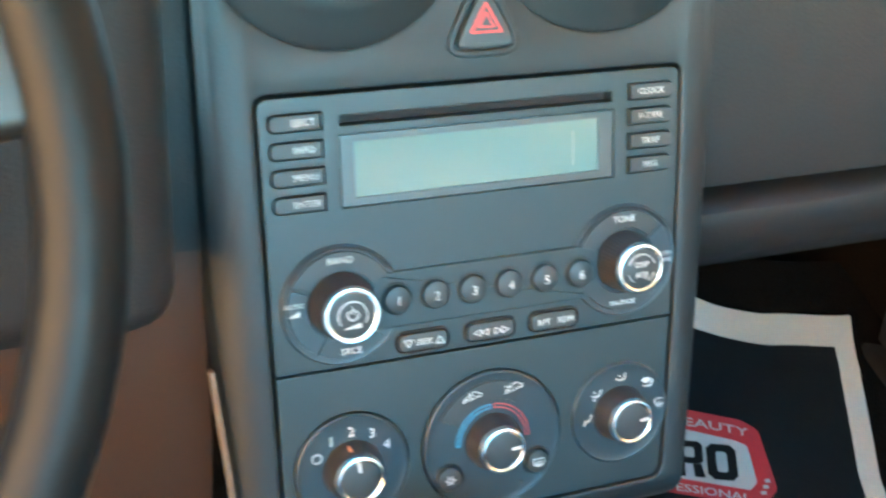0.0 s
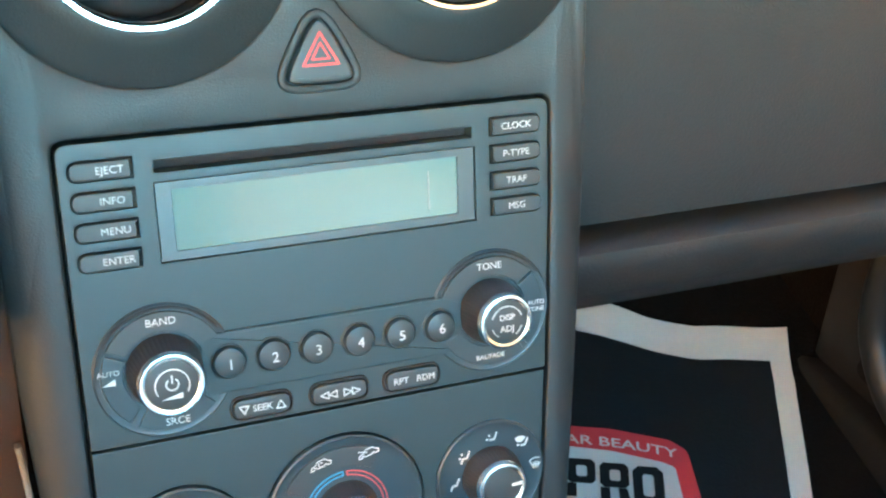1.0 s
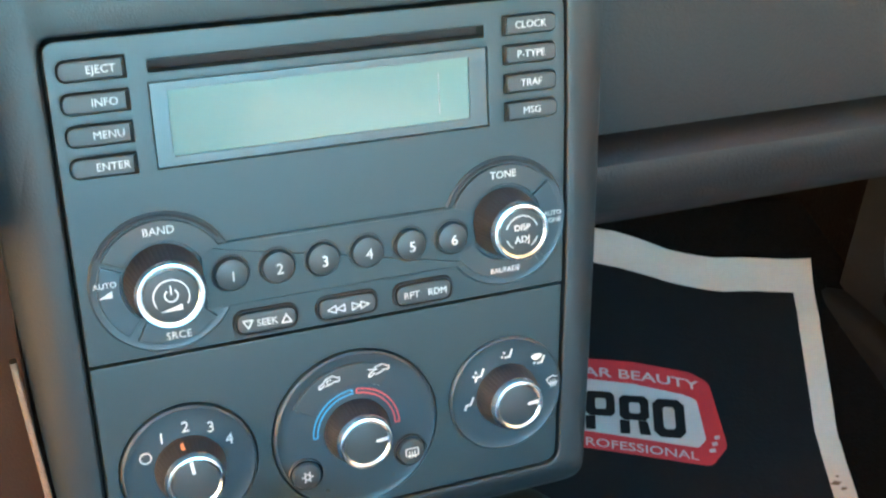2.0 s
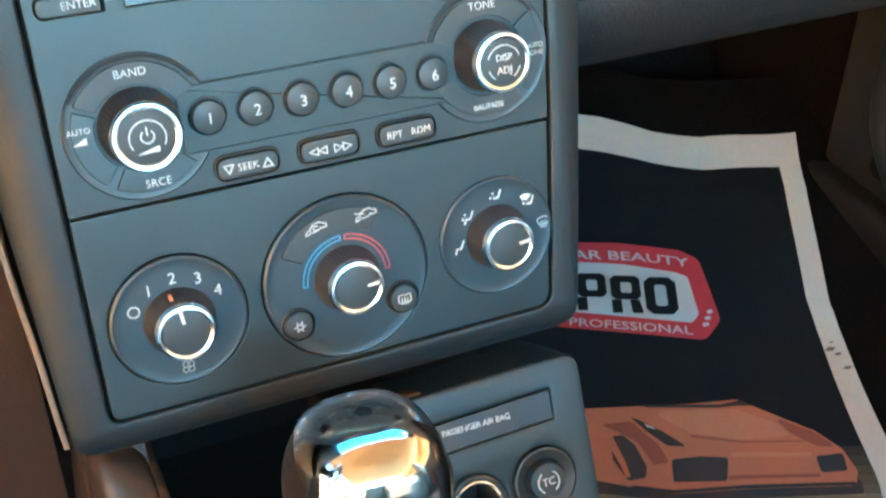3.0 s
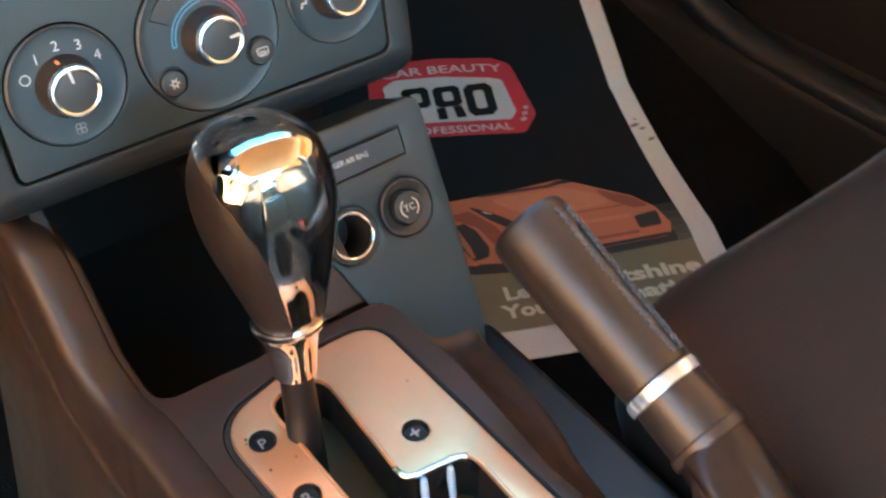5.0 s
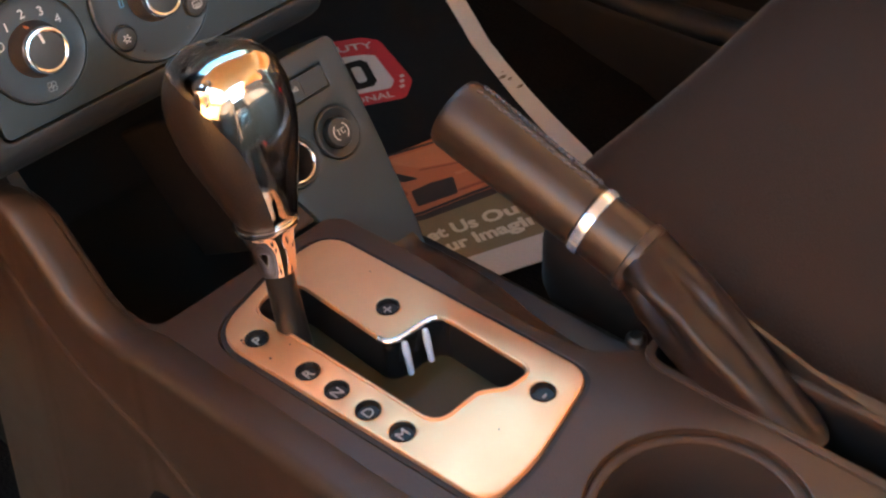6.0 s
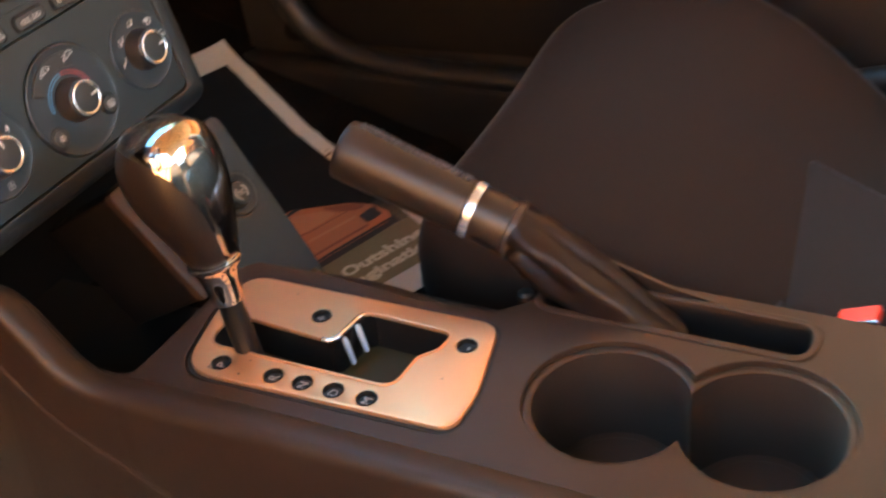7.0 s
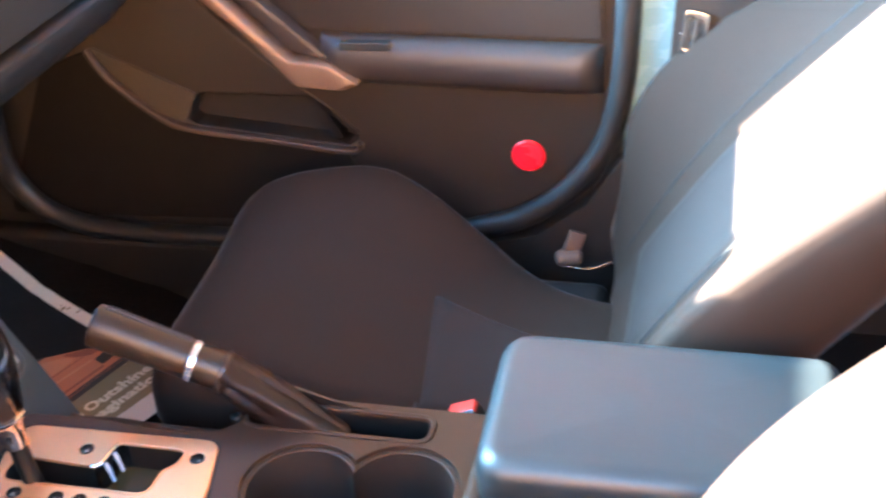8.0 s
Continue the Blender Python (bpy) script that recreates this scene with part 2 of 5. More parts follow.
def slab(outer, holes, z0, z1, bevel=0.0):
    """A plate with holes through it, its rims bevelled at the top."""
    bm = bmesh.new()
    levels = [(0.0, z0), (0.0, z1 - bevel)] + ([(bevel * 0.3, z1 - bevel * 0.3), (bevel, z1)] if bevel else [])
    first, last = [], []
    for k, pts in enumerate([outer, *holes]):
        sgn = 1 if k == 0 else -1
        vs = [[bm.verts.new((x, y, z)) for x, y in inset(pts, sgn * d)] for d, z in levels]
        c = len(pts)
        for a, b in zip(vs, vs[1:]):
            for i in range(c):
                bm.faces.new((a[i], a[(i + 1) % c], b[(i + 1) % c], b[i]))
        first += [bm.edges.get((vs[0][i], vs[0][(i + 1) % c])) for i in range(c)]
        last += [bm.edges.get((vs[-1][i], vs[-1][(i + 1) % c])) for i in range(c)]
    bmesh.ops.triangle_fill(bm, use_beauty=True, use_dissolve=False, edges=first)
    bmesh.ops.triangle_fill(bm, use_beauty=True, use_dissolve=False, edges=last)
    return bm


def lathe(profile, n=40, bm=None, squash=1.0, hollow=False):
    """A profile of (radius, height) turned round z; hollow: a closed ring, open in the middle."""
    bm = bm or bmesh.new()
    loops = [[(r * math.cos(2 * math.pi * k / n), squash * r * math.sin(2 * math.pi * k / n), z) for k in range(n)] for r, z in profile]
    if not hollow:
        return rings(bm, loops)
    rings(bm, loops + loops[:1], False, False)
    bmesh.ops.remove_doubles(bm, verts=bm.verts[:], dist=1e-6)
    return bm


def smooth_path(pts, n=6):
    """More points along a smooth curve through the given ones."""
    p, out = [Vector(q) for q in pts], []
    for k in range(len(p) - 1):
        a, b, c, d = p[max(k - 1, 0)], p[k], p[k + 1], p[min(k + 2, len(p) - 1)]
        for i in range(n):
            t = i / n
            out.append(0.5 * ((2 * b) + (c - a) * t + (2 * a - 5 * b + 4 * c - d) * t * t + (3 * b - a - 3 * c + d) * t ** 3))
    return out + [p[-1]]


def tube(path, prof, up=(0, 0, 1), scales=None, closed=False, caps=True, bm=None):
    """A profile of (side, up) swept along a path."""
    bm, loops, c = bm or bmesh.new(), [], len(path)
    for k, p in enumerate(path):
        p = Vector(p)
        a, b = Vector(path[(k - 1) % c if closed else max(k - 1, 0)]), Vector(path[(k + 1) % c if closed else min(k + 1, c - 1)])
        d = (b - a).normalized()
        s = d.cross(Vector(up)).normalized()
        u = s.cross(d)
        g = scales[k] if scales else 1.0
        loops.append([p + s * x * g + u * y * g for x, y in prof])
    if closed:
        loops.append(loops[0])
        bm = rings(bm, loops, False, False)
        bmesh.ops.remove_doubles(bm, verts=bm.verts[:], dist=1e-6)
        return bm
    return rings(bm, loops, caps, caps)


def box(x0, y0, z0, x1, y1, z1, bevel=0.0, seg=3, bm=None):
    bm = bm or bmesh.new()
    r = bmesh.ops.create_cube(bm, size=1.0, matrix=Matrix.LocRotScale(((x0 + x1) / 2, (y0 + y1) / 2, (z0 + z1) / 2), None, (x1 - x0, y1 - y0, z1 - z0)))
    if bevel:
        es = list({e for v in r["verts"] for e in v.link_edges})
        bmesh.ops.bevel(bm, geom=es, offset=bevel, segments=seg, affect="EDGES", profile=0.5)
    return bm


def sheet(fn, nu, nv, thick=0.0):
    """A surface fn(u, v), u and v from 0 to 1, with its back at fn(u, v, thick) where thick is given."""
    bm = bmesh.new()
    top = [[bm.verts.new(fn(i / nu, j / nv, 0.0)) for j in range(nv + 1)] for i in range(nu + 1)]
    for i in range(nu):
        for j in range(nv):
            bm.faces.new((top[i][j], top[i + 1][j], top[i + 1][j + 1], top[i][j + 1]))
    if thick:
        low = [[bm.verts.new(fn(i / nu, j / nv, thick)) for j in range(nv + 1)] for i in range(nu + 1)]
        for i in range(nu):
            for j in range(nv):
                bm.faces.new((low[i][j], low[i][j + 1], low[i + 1][j + 1], low[i + 1][j]))
        for i in range(nu):
            bm.faces.new((top[i][0], low[i][0], low[i + 1][0], top[i + 1][0]))
            bm.faces.new((top[i][nv], top[i + 1][nv], low[i + 1][nv], low[i][nv]))
        for j in range(nv):
            bm.faces.new((top[0][j], top[0][j + 1], low[0][j + 1], low[0][j]))
            bm.faces.new((top[nu][j], low[nu][j], low[nu][j + 1], top[nu][j + 1]))
    return bm


def on_side(pts, x0, x1, bevel=0.0, holes=()):
    """A flat shape of (y, z) standing lengthwise in the car, from x1 out to x0."""
    bm = slab(pts, holes, -x1, -x0, bevel)
    bm.transform(Matrix(((0, 0, -1, 0), (1, 0, 0, 0), (0, 1, 0, 0), (0, 0, 0, 1))))
    return bm


def lettering(body, size, m, depth=0.00015, spacing=1.0, bold=0.0):
    """The outlines of a word, centred, as a thin raised print."""
    cu = bpy.data.curves.new("lettering", "FONT")
    cu.body, cu.size, cu.align_x, cu.align_y = body, size, "CENTER", "CENTER"
    cu.extrude, cu.resolution_u, cu.space_character = depth, 3, spacing
    cu.offset = bold * size
    ob = bpy.data.objects.new("lettering", cu)
    me = bpy.data.meshes.new_from_object(ob)
    bm = bmesh.new()
    bm.from_mesh(me)
    bm.transform(m)
    bpy.data.objects.remove(ob)
    bpy.data.curves.remove(cu)
    bpy.data.meshes.remove(me)
    return bm


def stroke(pts, w, h0=0.0, h1=0.0002, bm=None, closed=False):
    """A line of width w drawn on a flat face."""
    bm = bm or bmesh.new()
    p = [Vector((x, y)) for x, y in pts]
    segs = list(zip(p, p[1:] + p[:1])) if closed else list(zip(p, p[1:]))
    for a, b in segs:
        d = (b - a)
        if d.length < 1e-7:
            continue
        d.normalize()
        s, e = Vector((-d.y, d.x)) * w / 2, d * w * 0.3
        prism([tuple(a - s - e), tuple(b - s + e), tuple(b + s + e), tuple(a + s - e)], h0, h1, bm=bm)
    return bm


def arc(r, a0, a1, cx=0.0, cy=0.0, n=20):
    return [(cx + r * math.cos(radians(a0 + (a1 - a0) * k / n)), cy + r * math.sin(radians(a0 + (a1 - a0) * k / n))) for k in range(n + 1)]


# The dash's front leans forward at the top: u to the right, v up along it, w out of it.
LEANS = radians(14.5)
FACE = Matrix(((1, 0, 0, 0), (0, math.sin(LEANS), -math.cos(LEANS), 0), (0, math.cos(LEANS), math.sin(LEANS), 0.62), (0, 0, 0, 1)))

# ---- the setting: ground, walls, car shell ----


def structure(name, bm, mat, label, m=None, angle=38):
    ob = part(name, bm, mat, None, label, m, angle)
    return tagged(ob, label, name.split("_")[0], "", "structure")


structure("ground", box(-60, -60, -0.40, 60, 60, -0.32), CONCRETE, "sunlit warm brown ground outside the car")


def carry(profile, x0, x1, n=1):
    """A line of (y, z) carried from x0 to x1."""
    bm = bmesh.new()
    return rings(bm, [[(x0 + (x1 - x0) * k / n, y, z) for y, z in profile] for k in range(n + 1)], True, True)


# An unseen house added beyond the open driver door for warm bounce light: a plain rendered wall and a tiled roof in
# courses.
BESIDE = pose(-6.5, -2.0, 0, 0, 0, 24)
structure("wall_outside", box(-0.4, -8, -0.33, 0.0, 8, 3.0), BRICK, "unseen terracotta wall added to bounce warm light into the car", BESIDE)
courses = bmesh.new()
for k in range(12):
    x, z = 0.45 - 0.26 * k, 2.9 + 0.20 * k
    rings(courses, [[(x, y, z), (x - 0.30, y, z + 0.23), (x - 0.33, y, z + 0.20), (x - 0.02, y, z - 0.03)] for y in (-8.4, 8.4)])
structure("roof_outside", courses, BRICK, "unseen terracotta tile roof added to bounce warm light into the car", BESIDE)
# A second unseen house, added on the passenger side to block sky and warm the light.
structure("wall_outside", box(1.95, -8, -0.33, 2.3, 8, 1.9), BRICK, "plain unseen terracotta wall added to block sky at the passenger door")
courses = bmesh.new()
for k in range(16):
    x, z = 1.55 + 0.20 * k, 1.62 + 0.27 * k
    rings(courses, [[(x, y, z), (x + 0.23, y, z + 0.30), (x + 0.27, y, z + 0.27), (x + 0.02, y, z - 0.03)] for y in (-8, 8)])
structure("roof_outside", courses, BRICK, "steep unseen terracotta roof added for warm light at the passenger door")
structure("floor", carry([(-1.5, -0.05), (-1.5, 0.0), (0.50, 0.0), (0.54, 0.012), (0.60, 0.12), (0.66, 0.42), (0.68, 0.95), (0.72, 0.95), (0.72, -0.05)], -0.74, 0.76), CARPET, "dark carpet floor rising to the toe board", angle=20)
structure("tunnel", box(-0.125, -1.4, 0.0, 0.125, 0.5, 0.20, 0.05, 4), CARPET, "dark carpeted transmission tunnel under the console")
RIBS = ((-1.6, 1.10), (-1.2, 1.17), (-0.7, 1.20), (-0.45, 1.20), (-0.24, 1.18), (-0.10, 1.155), (0.03, 1.12))
SHAPE = ((-0.64, -0.06), (-0.60, -0.03), (-0.52, -0.01), (-0.30, 0.0), (0.30, 0.0), (0.52, -0.05), (0.62, -0.14), (0.66, -0.24))
structure("roof", rings(bmesh.new(), [[(x, y, z + d) for x, d in SHAPE] + [(x, y, z + d + 0.04) for x, d in reversed(SHAPE)] for y, z in RIBS]), HEADLINER, "beige cloth headliner under the roof")
screen_glass = structure("window_windscreen", carry([(0.72, 0.84), (0.40, 0.968), (0.05, 1.108), (0.05, 1.113), (0.40, 0.973), (0.72, 0.845)], -0.66, 0.66), GLASS, "green-tinted windscreen glass above the dashboard")
screen_glass.visible_shadow = False
structure("wall_rear", carry([(-1.60, -0.1), (-1.52, -0.1), (-1.62, 0.75), (-1.70, 0.75)], -0.74, 0.74), FABRIC, "dark fabric rear bench behind the front seats")
for sx in (-1, 1):
    structure("pillar_front", tube(smooth_path([(sx * 0.79, 0.62, 0.78), (sx * 0.74, 0.35, 0.965), (sx * 0.69, 0.02, 1.10)]), rrect(-0.075, -0.04, 0.075, 0.04, 0.015)), DASH, "dark trim of the windscreen pillar")
# Unseen panel added on the driver side to hold back low bounce light.
structure("wall_driver_door", carry([(0.45, -0.10), (0.45, 0.76), (-0.10, 0.76), (-0.20, 0.60), (-0.26, 0.42), (-1.5, 0.44), (-1.5, -0.10)], -0.84, -0.80), DOORSOFT, "unseen brown driver-side panel added to block low light")
structure("sill_driver_side", box(-0.80, -1.5, -0.10, -0.70, 0.50, 0.02, 0.02), DOORSOFT, "brown plastic sill below the open driver door")
structure("wall_rear_door", carry([(-0.88, -0.10), (-0.88, 0.64), (-1.6, 0.68), (-1.6, -0.10)], 0.70, 0.76), DOORSOFT, "dark plastic rear door behind the passenger seat")
structure("wall_footwell", box(0.700, 0.18, 0.0, 0.76, 0.75, 0.62), CARPET, "dark carpeted side of the passenger footwell")
structure("pillar_middle", carry([(-0.70, -0.1), (-0.66, 0.30), (-0.685, 0.50), (-0.80, 1.16), (-0.92, 1.16), (-0.92, -0.1)], 0.665, 0.74), DOORSOFT, "brown plastic trim of the pillar behind the passenger door")

# ---- dashboard ----
dash = thing("dashboard", "black grained plastic dashboard with glove box", "dashboard", pose(0, 0, 0))
UPPER = [(0.64, 0.82), (0.18, 0.835), (0.10, 0.822), (0.052, 0.775), (0.026, 0.67), (0.012, 0.575), (0.012, 0.540), (0.05, 0.536), (0.64, 0.54)]
part("upper_pad", carry(UPPER, 0.128, 0.245), DASH, dash)
part("upper_pad", carry([(y, z - 0.024 * (z > 0.79)) for y, z in UPPER], 0.245, 0.70), DASH, dash)
glove = [(0.05, 0.532), (0.008, 0.533), (0.0, 0.529), (-0.003, 0.520), (0.004, 0.500), (0.020, 0.482), (0.06, 0.474), (0.30, 0.472), (0.30, 0.532)]
part("glove_box_door", carry(glove, 0.135, 0.62), DASH, dash, "black glove box lid below a pale seam")
part("end_panel", carry([(0.05, 0.532), (0.004, 0.531), (0.006, 0.502), (0.03, 0.482), (0.30, 0.472), (0.30, 0.532)], 0.624, 0.70), DASH, dash)
part("driver_pad", carry(UPPER, -0.72, -0.135), DASH, dash)
bm = box(-0.52, -0.075, 0.545, -0.158, 0.20, 0.80, 0.022, 4)
part("instrument_hood", bm, DASH, dash, "dark hood round the instruments")
part("knee_panel", carry([(0.012, 0.54), (0.0, 0.44), (0.03, 0.25), (0.06, 0.25), (0.06, 0.54)], -0.70, -0.136), CONSOLE, dash, "brown plastic knee panel")
part("cowl", box(-0.72, 0.30, 0.76, 0.72, 0.90, 0.81, 0.02), DASH, dash)

# ---- centre stack ----
part("centre_pad", carry([(0.64, 0.80), (0.18, 0.835), (0.10, 0.822), (0.052, 0.792), (0.052, 0.76), (0.30, 0.74)], -0.134, 0.127), DASH, dash)
stack = thing("centre_stack", "dark grey plastic centre stack of the dashboard", "dashboard panel", FACE)
VENTS = ((-0.0690, 0.0860), (0.0660, 0.0860))
outline = rounded([(-0.128, -0.2485), (0.1185, -0.2485), (0.1320, -0.05), (0.134, 0.175), (-0.137, 0.175), (-0.136, -0.10)], [0.012, 0.016, 0.05, 0.01, 0.01, 0.05])
hole = rounded([(-0.1118, -0.2298), (0.1048, -0.2298), (0.1100, -0.1340), (0.1118, -0.05), (0.1118, 0.0016), (-0.1118, 0.0016)], [0.0065, 0.0085, 0.05, 0.05, 0.0065, 0.0065])
bm = slab(outline, [hole] + [circle(0.066, 48, *c) for c in VENTS], -0.05, 0.0, 0.0012)
# The lower edge and the flanks roll away from the face.
for k in range(7):
    bmesh.ops.bisect_plane(bm, geom=bm.verts[:] + bm.edges[:] + bm.faces[:], plane_co=(0, -0.2306 - 0.0024 * k, 0), plane_no=(0, 1, 0))
for sx in (-1, 1):
    for k in range(5):
        bmesh.ops.bisect_plane(bm, geom=bm.verts[:] + bm.edges[:] + bm.faces[:], plane_co=(sx * (0.1155 + 0.0036 * k), 0, 0), plane_no=(sx, 0, 0))
for v in bm.verts:
    if v.co.z > -0.02:
        d, e = max(0.0, -0.2306 - v.co.y), max(0.0, abs(v.co.x) - 0.1150) * max(0.0, min(1.0, (0.01 - v.co.y) / 0.05))
        v.co.z -= 0.0190 - math.sqrt(0.0190 ** 2 - min(d, 0.0186) ** 2) + 0.026 - math.sqrt(0.026 ** 2 - min(e, 0.024) ** 2)
part("bezel", bm, BEZEL, stack, angle=60)
part("backing", prism(inset(outline, 0.006), -0.052, -0.016), GAP, stack)
# Raised triangular collar round the warning switch.
tri = rounded([(-0.0225, 0.0120), (0.0252, 0.0120), (0.0014, 0.0575)], [0.010, 0.010, 0.012])
part("switch_collar", slab(tri, [inset(tri, 0.0036)], -0.002, 0.0022, 0.0012), BEZEL, stack)
switch = part("hazard_switch", prism(inset(tri, 0.0042), -0.002, 0.0045, 0.002), BUTTON, stack, "black warning light switch")
for k, (s, w) in enumerate(((1.0, 0.0009), (0.50, 0.0007))):
    t3 = [(0.0013 + s * x, 0.0290 + s * y) for x, y in ((-0.0078, -0.0048), (0.0078, -0.0048), (0.0, 0.0088))]
    part("warning_triangle", stroke(t3, w, 0.0044, 0.0048, closed=True), HAZARD, switch, "red outlined warning triangle")


def air_vent(c):
    v = thing("air_vent", "round dashboard air vent with a chrome ring", "air vent", FACE @ at(*c), "dashboard air vents")
    part("collar", lathe([(0.0662, -0.004), (0.0662, -0.0005), (0.0640, 0.0008), (0.0560, 0.0034), (0.0500, 0.0062), (0.0452, 0.0078), (0.0432, 0.0080), (0.0432, -0.02), (0.050, -0.02)], 64, hollow=True), BEZEL, v)
    part("chrome_ring", lathe([(0.0431, 0.0), (0.0431, 0.0088), (0.0424, 0.0100), (0.0408, 0.0100), (0.0396, 0.0080), (0.0396, 0.0)], 64, hollow=True), CHROME, v, "bright chrome ring")
    part("barrel", lathe([(0.0394, 0.006), (0.0394, -0.018), (0.001, -0.018), (0.001, -0.02), (0.0425, -0.02), (0.0425, 0.006)], 48, hollow=True), BLACK, v)
    for k in range(5):
        y = -0.026 + 0.013 * k
        h = math.sqrt(0.0388 ** 2 - y * y)
        part("slat", box(-h, -0.0012, -0.009, h, 0.0012, 0.009, 0.001, 1), BLACK, v, "", pose(0, y, -0.006, 20))
    part("slat_tab", box(-0.006, -0.003, 0.0, 0.006, 0.003, 0.008, 0.0015), BUTTON, v)
    return v


for c in VENTS:
    air_vent(c)

# ---- radio ----
radio = thing("car_radio", "dark grey car radio with display, buttons and two chrome-ringed knobs", "car radio", FACE)
LK, RK, BIG = (-0.0757, -0.1020), (0.0788, -0.0996), 0.0306
slot = rrect(-0.0715, -0.0152, 0.0715, -0.0103, 0.0006)
window = rrect(-0.0722, -0.0545, 0.0730, -0.0195, 0.0004)


def side_key(v, left):
    u0, u1 = (-0.1060, -0.0800) if left else (0.0805, 0.1062)
    r = [0.0041, 0.0006, 0.0006, 0.0041] if left else [0.0006, 0.0041, 0.0041, 0.0006]
    return rounded([(u0, v - 0.0043), (u1, v - 0.0043), (u1, v + 0.0043), (u0, v + 0.0043)], r)


SIDE_KEYS = [(-0.0117, "EJECT", 1), (-0.0246, "INFO", 1), (-0.0374, "MENU", 1), (-0.0502, "ENTER", 1), (-0.0112, "CLOCK", 0), (-0.0240, "P-TYPE", 0), (-0.0368, "TRAF", 0), (-0.0492, "MSG", 0)]
plate_out = rounded([(-0.1102, -0.1342), (0.1082, -0.1342), (0.1104, -0.05), (0.1104, 0.0), (-0.1102, 0.0)], [0.0012, 0.0012, 0.05, 0.0055, 0.0055])
part("faceplate", slab(plate_out, [slot, window] + [side_key(v, lf) for v, w, lf in SIDE_KEYS], -0.014, 0.0, 0.0007), PANEL, radio)
part("disc_slot", prism(inset(slot, -0.0008), -0.0135, -0.008), GAP, radio, "black slot for discs")
frame_pts = inset(window, 0.0003)
screen = rrect(-0.0652, -0.0503, 0.0645, -0.0232, 0.0008)
display = part("display_frame", slab(frame_pts, [screen], -0.008, -0.0012, 0.0002), LCDFRAME, radio, "grey frame of the display")
part("display_screen", prism(inset(screen, -0.0006), -0.008, -0.0022), LCD, display, "pale green-grey display, switched off")
part("display_mark", stroke([(0.0505, -0.0290), (0.0505, -0.0465)], 0.0003, -0.0023, -0.0020), GREYPRINT, display)
for v, word, lf in SIDE_KEYS:
    key = part("button", prism(inset(side_key(v, lf), 0.00035), -0.01, 0.0016, 0.0012), BUTTON, radio, "dark button with white lettering")
    part("lettering", lettering(word, 0.0045, at(-0.0896 if lf else 0.0932, v, 0.00165), bold=-0.006), PRINT, key)

# The two round fields with their key segments.
for (cu, cv), left in ((LK, 1), (RK, 0)):
    field = part("knob_field", lathe([(BIG, -0.004), (BIG, 0.0006), (BIG - 0.0008, 0.0013), (BIG - 0.0022, 0.0008), (0.017, 0.0006), (0.017, -0.004)], 64), DIAL, radio, "", at(cu, cv, 0.0))
    segs = ((28, 152, "BAND"), (156, 232, ""), (240, 318, "SRCE")) if left else ((42, 158, "TONE"), (-46, 38, ""), (206, 308, ""))
    for a0, a1, word in segs:
        seg = part("key_segment", prism(sector(0.0176, 0.0272, a0, a1), -0.002, 0.0020, 0.0008), BUTTON if a1 - a0 > 90 else DIAL, field, "", at(cu, cv))
        if word:
            a = {"BAND": 90, "TONE": 92, "SRCE": 278}[word]
            part("lettering", lettering(word, 0.0048, at(cu + (0.0226 if a < 180 else 0.0240) * math.cos(radians(a)), cv + (0.0226 if a < 180 else 0.0240) * math.sin(radians(a)), 0.0021), bold=-0.006), PRINT, field)
    # A fine raised lip along the upper segment.
    part("lip", tube([(x, y, 0.0016) for x, y in arc(0.0288, 35, 150, cu, cv, 24)], circle(0.0007, 8)), BEZEL, field)
    if left:
        part("lettering", lettering("AUTO", 0.0034, at(cu - 0.0238, cv + 0.0028, 0.0021)), PRINT, field)
        part("volume_wedge", prism([(cu - 0.0268, cv - 0.0026), (cu - 0.0212, cv - 0.0026), (cu - 0.0212, cv + 0.0004)], 0.0019, 0.0022), PRINT, field)
    else:
        part("lettering", lettering("AUTO", 0.0032, at(cu + 0.0236, cv + 0.0008, 0.0021)), PRINT, field)
        part("lettering", lettering("TONE", 0.0032, at(cu + 0.0236, cv - 0.0026, 0.0021)), PRINT, field)
        part("lettering", lettering("BAL/FADE", 0.0034, at(cu - 0.0010, cv - 0.0228, 0.0021)), PRINT, field)


def turn_knob(parent, c, r, foot, h, w0=0.0, label="black knob with a chrome rim"):
    """A round knob: a ribbed skirt, a chrome rim and a cap."""
    m = at(*c, w0)
    skirt = bmesh.new()
    n = 96
    prof = [(foot, -0.002), (foot, 0.0012), (foot * 0.985, 0.0024), (foot * 0.35 + r * 0.65, h * 0.62), (r * 0.985, h - 0.0034), (r * 0.95, h - 0.002)]
    rings(skirt, [[((q - (0.0002 if k % 2 else 0)) * math.cos(2 * math.pi * k / n), (q - (0.0002 if k % 2 else 0)) * math.sin(2 * math.pi * k / n), z) for k in range(n)] for q, z in prof])
    knob = part("knob", skirt, KNOB, parent, label, m, 20)
    part("chrome_rim", lathe([(r * 0.93, h - 0.004), (r * 0.995, h - 0.0034), (r * 0.985, h - 0.0014), (r * 0.94, h - 0.0002), (r * 0.86, h), (r * 0.78, h - 0.0006), (r * 0.76, h - 0.004)], 64), RIMCHROME, knob, "polished chrome rim", m)
    part("cap", lathe([(r * 0.80, h - 0.004), (r * 0.795, h - 0.0010), (r * 0.74, h - 0.0006), (r * 0.40, h - 0.0002), (0.0004, h)], 48), BUTTON, knob, "", m)
    return knob


